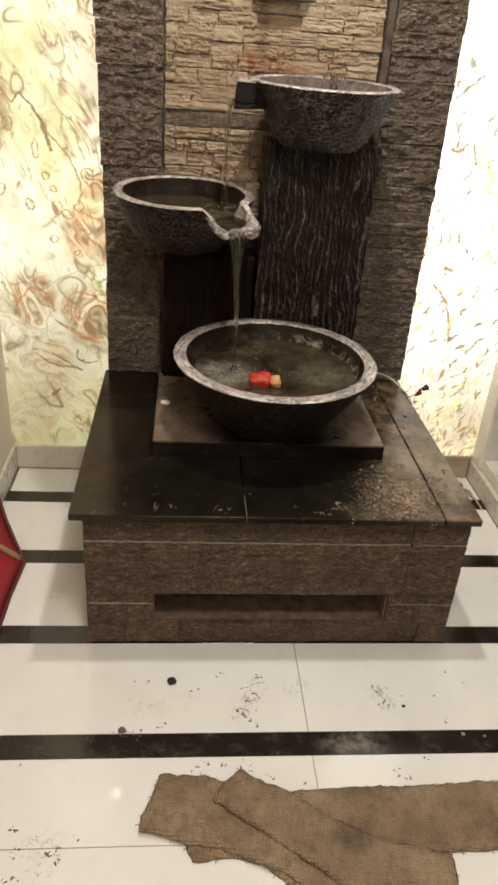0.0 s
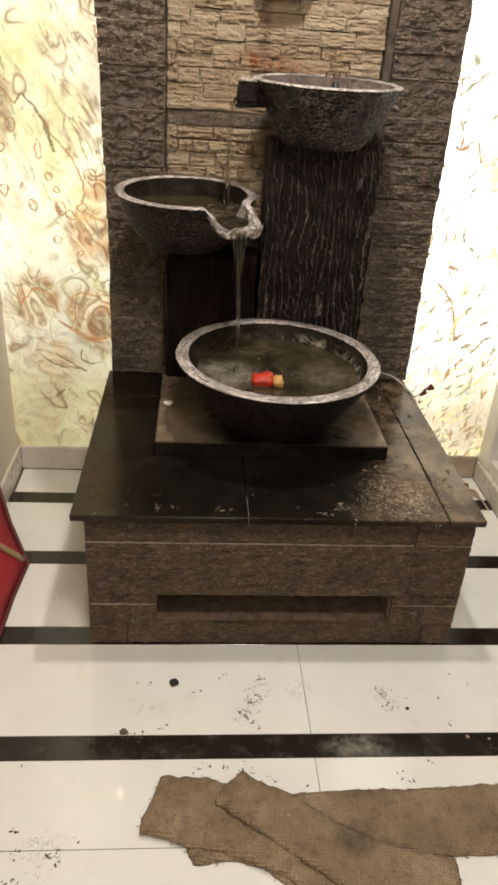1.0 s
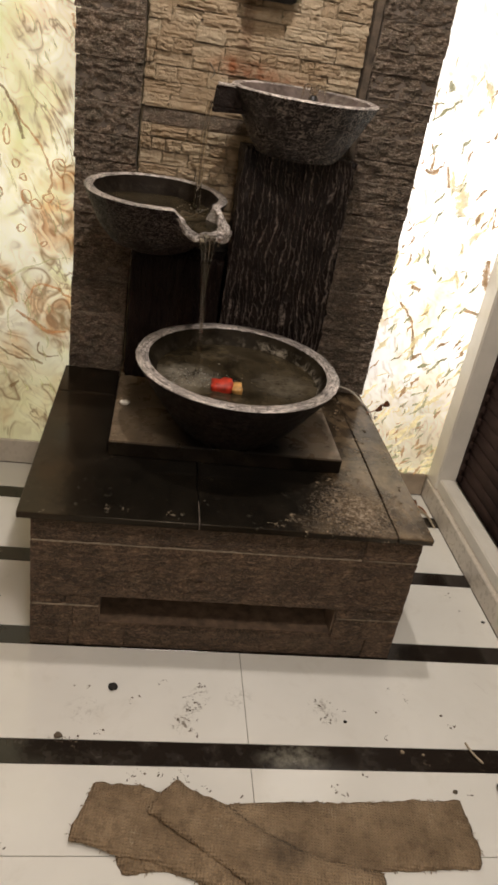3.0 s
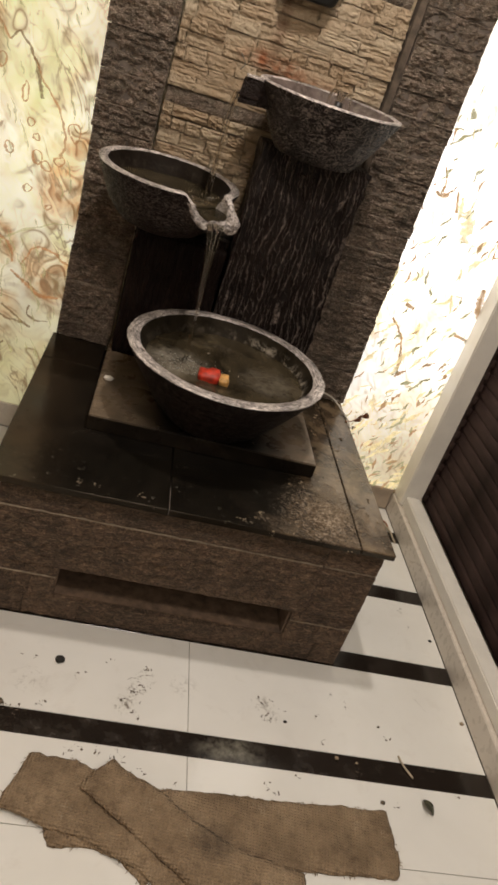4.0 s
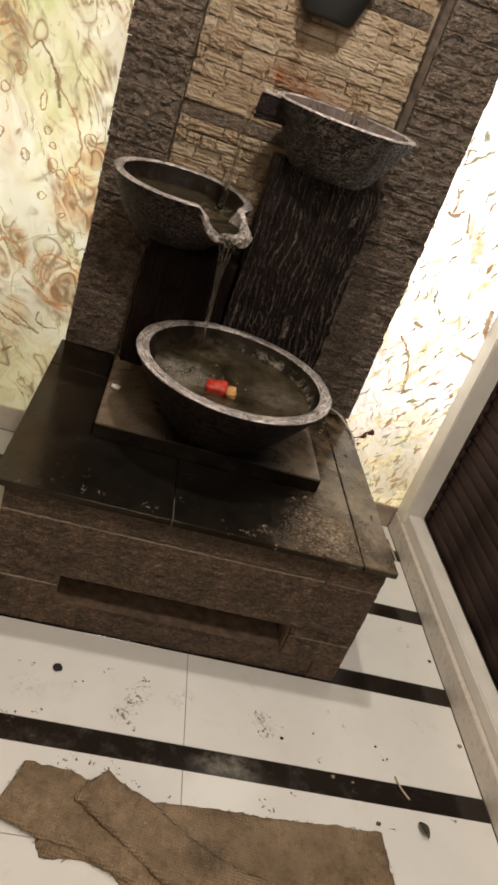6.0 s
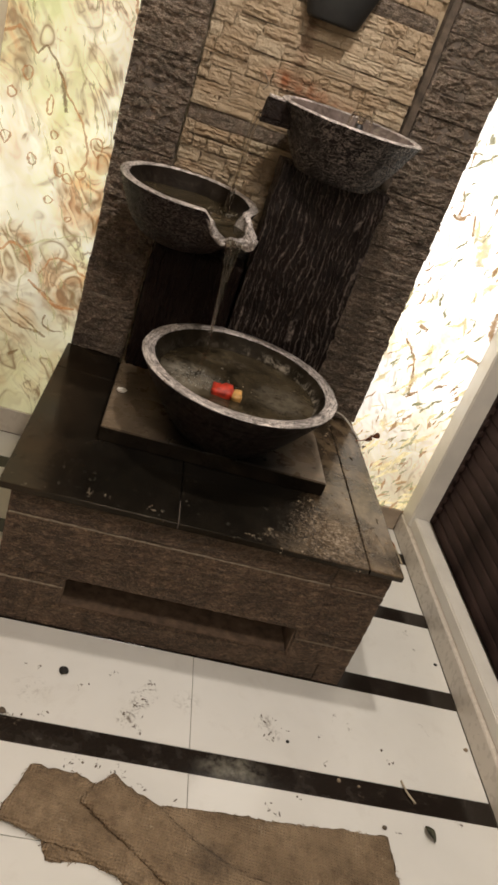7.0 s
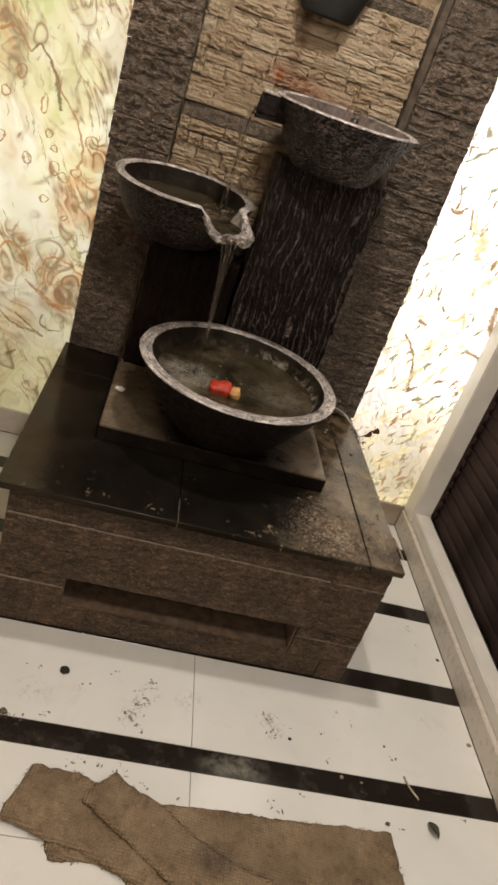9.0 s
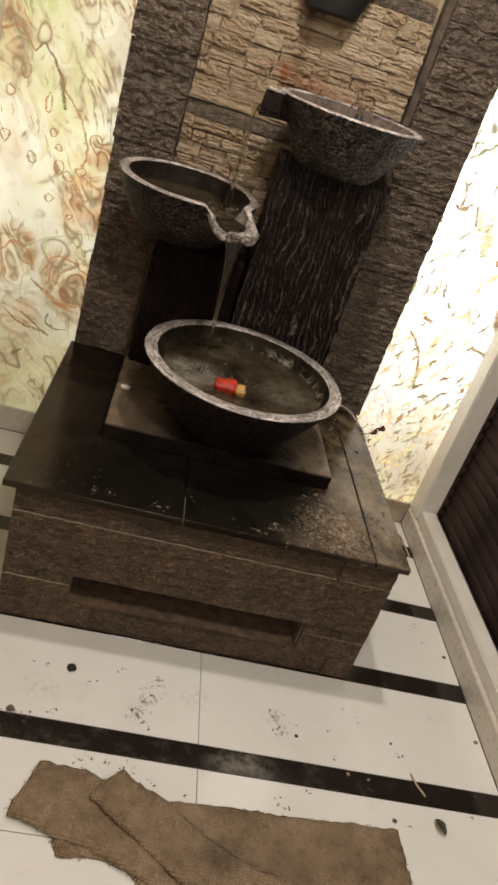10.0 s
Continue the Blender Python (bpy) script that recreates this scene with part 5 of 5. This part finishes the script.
# ---- jute sacks ----
def cloth(outline, z, thick, seed, label, step=0.009):
    """A flat piece of coarse cloth with ragged edges: cells inside the outline, its border drawn to the outline."""
    pts = [Vector((x, y)) for x, y in outline]
    n = len(pts)

    def inside(x, y):
        c = False
        for i in range(n):
            a, b = pts[i], pts[(i + 1) % n]
            if (a.y > y) != (b.y > y) and x < (b.x - a.x) * (y - a.y) / (b.y - a.y) + a.x:
                c = not c
        return c

    def snap(v):
        best, bd = v, 9.0
        for i in range(n):
            a, b = pts[i], pts[(i + 1) % n]
            t = max(0, min(1, (v - a).dot(b - a) / (b - a).length_squared))
            q = a + t * (b - a)
            if (q - v).length < bd:
                best, bd = q, (q - v).length
        return best

    x0, x1 = min(p.x for p in pts), max(p.x for p in pts)
    y0, y1 = min(p.y for p in pts), max(p.y for p in pts)
    bm = bmesh.new()
    vmap = {}

    def vert(i, j):
        if (i, j) not in vmap:
            vmap[i, j] = bm.verts.new((x0 + i * step, y0 + j * step, 0))
        return vmap[i, j]

    for i in range(int((x1 - x0) / step) + 1):
        for j in range(int((y1 - y0) / step) + 1):
            if inside(x0 + (i + 0.5) * step, y0 + (j + 0.5) * step):
                bm.faces.new((vert(i, j), vert(i + 1, j), vert(i + 1, j + 1), vert(i, j + 1)))
    for v in list(bm.verts):
        if v.is_boundary:
            q = snap(v.co.xy)
            q += Vector((noise.noise(Vector((q.x * 60, q.y * 60, seed))), noise.noise(Vector((q.x * 60, q.y * 60, seed + 5))))) * 0.0035
            v.co.x, v.co.y = q
    for v in bm.verts:
        w = Vector((v.co.x * 9, v.co.y * 9, seed))
        v.co.z = z + thick + 0.011 * max(0, noise.noise(w)) + 0.006 * abs(noise.noise(w * 2.3)) + 0.003 * noise.noise(w * 5) - (thick * 0.5 if v.is_boundary else 0)
    ret = bmesh.ops.extrude_face_region(bm, geom=list(bm.faces))
    for v in ret["geom"]:
        if isinstance(v, bmesh.types.BMVert):
            v.co.z = z + 0.0005
    t = tagged(part("jute_sack", bm, M_JUTE, smooth=True), label, "jute sack", "jute sacks on the floor")
    fr = random.Random(int(seed * 10))
    fb = bmesh.new()
    for i in range(n):
        a, b = pts[i], pts[(i + 1) % n]
        out = Vector(((b - a).y, -(b - a).x)).normalized()
        if inside(*((a + b) / 2 + out * 0.004)):
            out = -out
        for j in range(int((b - a).length / 0.022)):
            p = a.lerp(b, fr.random())
            d = (out + Vector((fr.uniform(-0.9, 0.9), fr.uniform(-0.9, 0.9)))).normalized() * fr.uniform(0.003, 0.009)
            e = p - d * 0.3
            zz = z + thick * 0.6
            tube([(e.x, e.y, zz), ((p + d * 0.4).x, (p + d * 0.4).y, zz + 0.001), ((p + d).x, (p + d).y, max(z + 0.001, zz - 0.004))], 0.0008, 3, fb)
    tagged(part("fringe", fb, M_JUTE, t, "loose frayed jute threads"), kind="stuff")
    return t


cloth([(-0.07, -0.47), (-0.022, -0.476), (0.062, -0.474), (0.155, -0.465), (0.29, -0.467), (0.43, -0.459), (0.559, -0.458), (0.561, -0.498), (0.567, -0.579), (0.552, -0.618), (0.385, -0.622), (0.31, -0.625), (0.1, -0.63), (-0.06, -0.6)], 0.0, 0.008, 1.0, "long strip of worn brown jute sacking on the tiles")
cloth([(-0.297, -0.429), (-0.255, -0.437), (-0.194, -0.435), (-0.145, -0.458), (-0.02, -0.55), (0.1, -0.7), (0.05, -0.74), (-0.023, -0.669), (-0.103, -0.633), (-0.173, -0.607), (-0.231, -0.597), (-0.29, -0.575), (-0.338, -0.564), (-0.335, -0.535), (-0.317, -0.496)], 0.009, 0.008, 4.0, "frayed brown jute sack piece lying slantwise")
cloth([(-0.179, -0.505), (-0.15, -0.464), (-0.113, -0.43), (-0.08, -0.455), (-0.024, -0.483), (0.102, -0.567), (0.207, -0.616), (0.321, -0.639), (0.319, -0.671), (0.3, -0.78), (0.16, -0.77), (0.044, -0.671), (-0.069, -0.585)], 0.021, 0.009, 7.0, "brown jute sack piece folded over the others")
cloth([(-0.239, -0.594), (-0.222, -0.632), (-0.148, -0.622), (-0.079, -0.638), (-0.02, -0.69), (-0.0, -0.66), (-0.1, -0.6), (-0.17, -0.58)], 0.0, 0.008, 9.0, "dark turned-up flap of a jute sack")

# ---- umbrella ----
umb = thing("umbrella", (-0.758, 0.178, 0), "open red umbrella leaning tilted on the tiles", "umbrella")
# it leans on two rib tips and on the end of its shaft
V1, V2 = Vector((-0.752, 0.335, 0.006)), Vector((-0.764, 0.02, 0.006))
axis_y = (V1 - V2).normalized()
side = (V1 - V2).length
tilt = 0.88
dv = Vector((-math.cos(tilt), 0, math.sin(tilt)))
nv = Vector((math.sin(tilt), 0, math.cos(tilt)))
cen = (V1 + V2) / 2 + dv * (side / 2 / math.tan(math.pi / 8))
circ = side / 2 / math.sin(math.pi / 8)
corner = [cen + circ * (math.cos(math.radians(45 * i + 22.5)) * -dv + math.sin(math.radians(45 * i + 22.5)) * axis_y) for i in range(8)]
apex = cen + nv * 0.025
for i in range(8):
    a, b = corner[i], corner[(i + 1) % 8]
    bm = bmesh.new()
    g = []
    for u in range(9):
        f = u / 8
        line = []
        for w in range(7):
            e = a.lerp(b, w / 6)
            q = apex.lerp(e, f) + nv * (0.008 * math.sin(math.pi * f) - 0.012 * math.sin(math.pi * w / 6) * f)
            line.append(bm.verts.new(q))
        g.append(line)
    for p, q in zip(g, g[1:]):
        for w in range(6):
            bm.faces.new((p[w], p[w + 1], q[w + 1], q[w]))
    bmesh.ops.remove_doubles(bm, verts=bm.verts, dist=1e-5)
    bmesh.ops.solidify(bm, geom=list(bm.faces), thickness=0.0015)
    pan = part("panel", bm, M_RED, umb, smooth=True)
    part("hem", tube([a, a.lerp(b, 0.5) - nv * 0.008, b], 0.006, 6), M_HEM, pan)
    rib = [apex.lerp(a, f) + nv * (0.008 * math.sin(math.pi * f) + 0.004) for f in (0.1, 0.3, 0.5, 0.7, 0.85, 0.93)]
    part("rib", tube(rib, 0.01, 8), M_TAN, umb, smooth=True)
part("shaft", tube([apex + nv * 0.03, cen - nv * ((cen.z - 0.007) / nv.z)], 0.006, 8), M_TAN, umb)

# ---- bits on the floor and the slab ----
drng = random.Random(21)


def scatter(name, mat, label, spots, z, rmin, rmax, flat):
    bm = bmesh.new()
    for i, (x, y, sx, sy, n) in enumerate(spots):
        for j in range(n):
            # crumbs trail after one another in short chains
            if j % 7 == 0:
                px, py = x + drng.gauss(0, sx * 1.3), y + drng.gauss(0, sy * 1.3)
            r = rmin + (rmax - rmin) * drng.random() ** 2.4
            px, py = px + drng.gauss(0, 0.006), py + drng.gauss(0, 0.006)
            clump(bm, (px, py, z + r * flat * 0.4), r, flat, i * 50 + j)
    return tagged(part(name, bm, mat), label, "dirt", kind="stuff")


scatter("floor_grit", M_GRIT, "dark crumbs of earth scattered on the tiles",
        [(-0.05, -0.15, 0.006, 0.012, 16), (-0.062, -0.185, 0.013, 0.007, 22), (-0.085, -0.215, 0.01, 0.006, 16), (-0.105, -0.25, 0.016, 0.006, 24), (-0.085, -0.272, 0.006, 0.012, 14), (0.255, -0.17, 0.012, 0.006, 14), (0.285, -0.205, 0.006, 0.014, 14), (0.3, -0.235, 0.012, 0.005, 8), (-0.34, -0.22, 0.02, 0.04, 24), (-0.397, -0.303, 0.008, 0.008, 28),
         (-0.109, -0.405, 0.03, 0.01, 32), (-0.538, -0.601, 0.03, 0.04, 60), (-0.221, -0.401, 0.02, 0.01, 16), (-0.1, -0.2, 0.3, 0.1, 60), (0.6, -0.25, 0.15, 0.12, 48), (0.8, 0.2, 0.04, 0.15, 20),
         (0.2, -0.42, 0.3, 0.02, 28), (-0.7, 0.3, 0.1, 0.2, 24), (0.5, -0.35, 0.15, 0.02, 12)], 0.0, 0.0006, 0.0032, 0.4)
scatter("slab_grit", M_DUST, "tan sand and crumbs dried on the black slab",
        [(0.26, 0.03, 0.05, 0.03, 80), (0.33, 0.12, 0.05, 0.06, 70), (0.4, 0.1, 0.05, 0.08, 60), (0.36, 0.3, 0.03, 0.1, 50), (0.46, 0.4, 0.03, 0.15, 60)], ST, 0.0006, 0.003, 0.6)
scatter("wet_crumbs", M_GRIT, "dark wet crumbs along the slab edge",
        [(0.18, 0.0, 0.03, 0.015, 52), (0.45, 0.25, 0.03, 0.12, 28), (-0.2, 0.02, 0.1, 0.02, 28), (0.42, 0.6, 0.05, 0.1, 24)], ST, 0.001, 0.0045, 0.6)


def pebble(x, y, r, seed, mat, label, cat="pebble", z=0.0, name="pebble"):
    bm = bmesh.new()
    vs = bmesh.ops.create_icosphere(bm, subdivisions=2, radius=r)["verts"]
    for v in vs:
        v.co = v.co * (1 + 0.35 * noise.noise(v.co * (1.6 / r) + Vector((seed, 0, 0))))
        v.co = Vector((x, y, z + r * 0.5)) + Vector((v.co.x * 1.15, v.co.y, v.co.z * 0.6))
    return tagged(part(name, bm, mat, smooth=True), label, cat, "loose bits on the floor")


pebble(-0.278, -0.15, 0.011, 1, M_PEBBLE, "small black pebble on the cream tile")
pebble(-0.394, -0.302, 0.0085, 2, M_GRIT, "crumbly dark clod beside the black band")
pebble(0.456, -0.324, 0.0055, 3, M_DUST, "small tan crumb on the black band")
pebble(0.51, -0.33, 0.0035, 4, M_DUST, "tiny tan crumb on the black band")
pebble(0.559, -0.432, 0.0055, 5, M_GRIT, "small dark clod beside the sacking")
pebble(0.599, -0.205, 0.0035, 6, M_GRIT, "small dark crumb on the cream tile")
pebble(0.868, 0.171, 0.005, 7, M_PEBBLE, "small dark crumb near the threshold")
pebble(0.872, -0.149, 0.006, 8, M_DUST, "tan clod lying against the threshold")
pebble(0.326, -0.235, 0.0045, 9, M_PEBBLE, "small black crumb on the cream tile")
pebble(-0.32, 0.5, 0.013, 10, M_FRAME, "whitish lime lump on the slate plate", "lump", PT, "lime_lump")
tagged(part("twig", tube(arc([(0.636, -0.292, 0.004), (0.643, -0.325, 0.007), (0.662, -0.353, 0.004)]), 0.0028, 6), M_TWIG, smooth=True), "short pale bent twig across the black band", "twig")


def leaf(base, tip, width, mat, label, curl=0.01, up=Vector((0, 0, 1))):
    a, b = Vector(base), Vector(tip)
    d = b - a
    s = d.cross(up).normalized()
    bm = bmesh.new()
    g = []
    for i in range(9):
        f = i / 8
        w = width * math.sin(math.pi * min(1, f * 0.94 + 0.05)) ** 0.8
        c = a + d * f + up * curl * math.sin(math.pi * f)
        g.append([bm.verts.new(c + s * w * e + up * (curl * 0.5 * abs(e) + 0.002 * noise.noise(Vector((f * 5, e * 3, width * 100))))) for e in (-1, -0.5, 0, 0.5, 2)])
    for p, q in zip(g, g[1:]):
        for k in range(4):
            bm.faces.new((p[k], p[k + 1], q[k + 1], q[k]))
    bmesh.ops.solidify(bm, geom=list(bm.faces), thickness=0.0008)
    return tagged(part("leaf", bm, mat, smooth=True), label, "leaf")


leaf((0.672, -0.413, 0.003), (0.688, -0.452, 0.003), 0.0085, M_GREENLEAF, "curled withered green leaf on the tile")
sprig = thing("dry_sprig", (0.5, 0.72, ST), "dried brown sprig with curled leaves on the slab edge", "dry sprig")
part("stem", tube(arc([(0.5, 0.7, ST + 0.002), (0.52, 0.7, ST + 0.008), (0.54, 0.705, ST + 0.02), (0.555, 0.708, ST + 0.04)]), 0.002, 6), M_LEAF, sprig, smooth=True)
for a, b, w in (((0.53, 0.7, ST + 0.012), (0.543, 0.7, ST + 0.04), 0.006), ((0.552, 0.706, ST + 0.03), (0.562, 0.7, ST + 0.056), 0.008)):
    lf = leaf(a, b, w, M_LEAF, "", 0.006, Vector((0.2, -1, 0.1)).normalized())
    lf.parent = sprig
    lf.location = -sprig.location
    del lf["category"]
for i, pts in enumerate((((0.80, 0.86, 0.004), (0.84, 0.8, 0.012), (0.868, 0.74, 0.005)), ((0.81, 0.83, 0.006), (0.85, 0.8, 0.014), (0.865, 0.77, 0.006)), ((0.83, 0.79, 0.004), (0.86, 0.76, 0.01), (0.87, 0.68, 0.005)))):
    tagged(part("twig", tube(arc(pts), 0.0035, 6), (M_TWIG, M_LEAF, M_TWIG)[i], smooth=True), "dry twig on the floor in the wall corner", "twig")
leaf((0.80, 0.83, 0.01), (0.83, 0.80, 0.025), 0.016, M_LEAF, "dry brown leaf in the wall corner")
tagged(part("twig", tube(arc([(-0.165, 0.6, 1.405), (-0.155, 0.62, 1.42), (-0.17, 0.64, 1.44)]), 0.0018, 6), M_GRIT, smooth=True), "thin twig caught on the spout of the upper bowl", "twig")

# ---- tiles ----
ROWS = [(-3.38, -2.36, 0), (-2.35, -1.33, 0), (-1.28, -0.87, 0), (-0.80, -0.591, 0), (-0.589, -0.3775, 0), (-0.3085, -0.0085, 0), (0.0615, 0.3415, 0), (0.4085, 0.6865, 0), (0.7555, 0.9165, 0)]
BANDS = [(-1.33, -1.28), (-0.868, -0.802), (-0.3765, -0.3095), (-0.0075, 0.0605), (0.3425, 0.4075), (0.6875, 0.7545)]
JOINTS = [-2.15, -1.85, -0.886, 0.0645, XR]
for y0, y1, _ in ROWS:
    for a, b in zip(JOINTS, JOINTS[1:]):
        if y0 > 0.6 and a < -0.9:
            continue
        part("tile", box(a + 0.0008, b - 0.0008, y0, y1, -0.012, 0.0, 0.0006), M_TILE, floor)
for y0, y1 in BANDS:
    for a, b in ((-2.15, -0.68), (-0.68, 0.266), (0.266, XR)):
        part("band_tile", box(a + 0.0006, b - 0.0006, y0, y1, -0.012, -0.0002, 0.0005), M_BAND, floor, "black granite band tile")
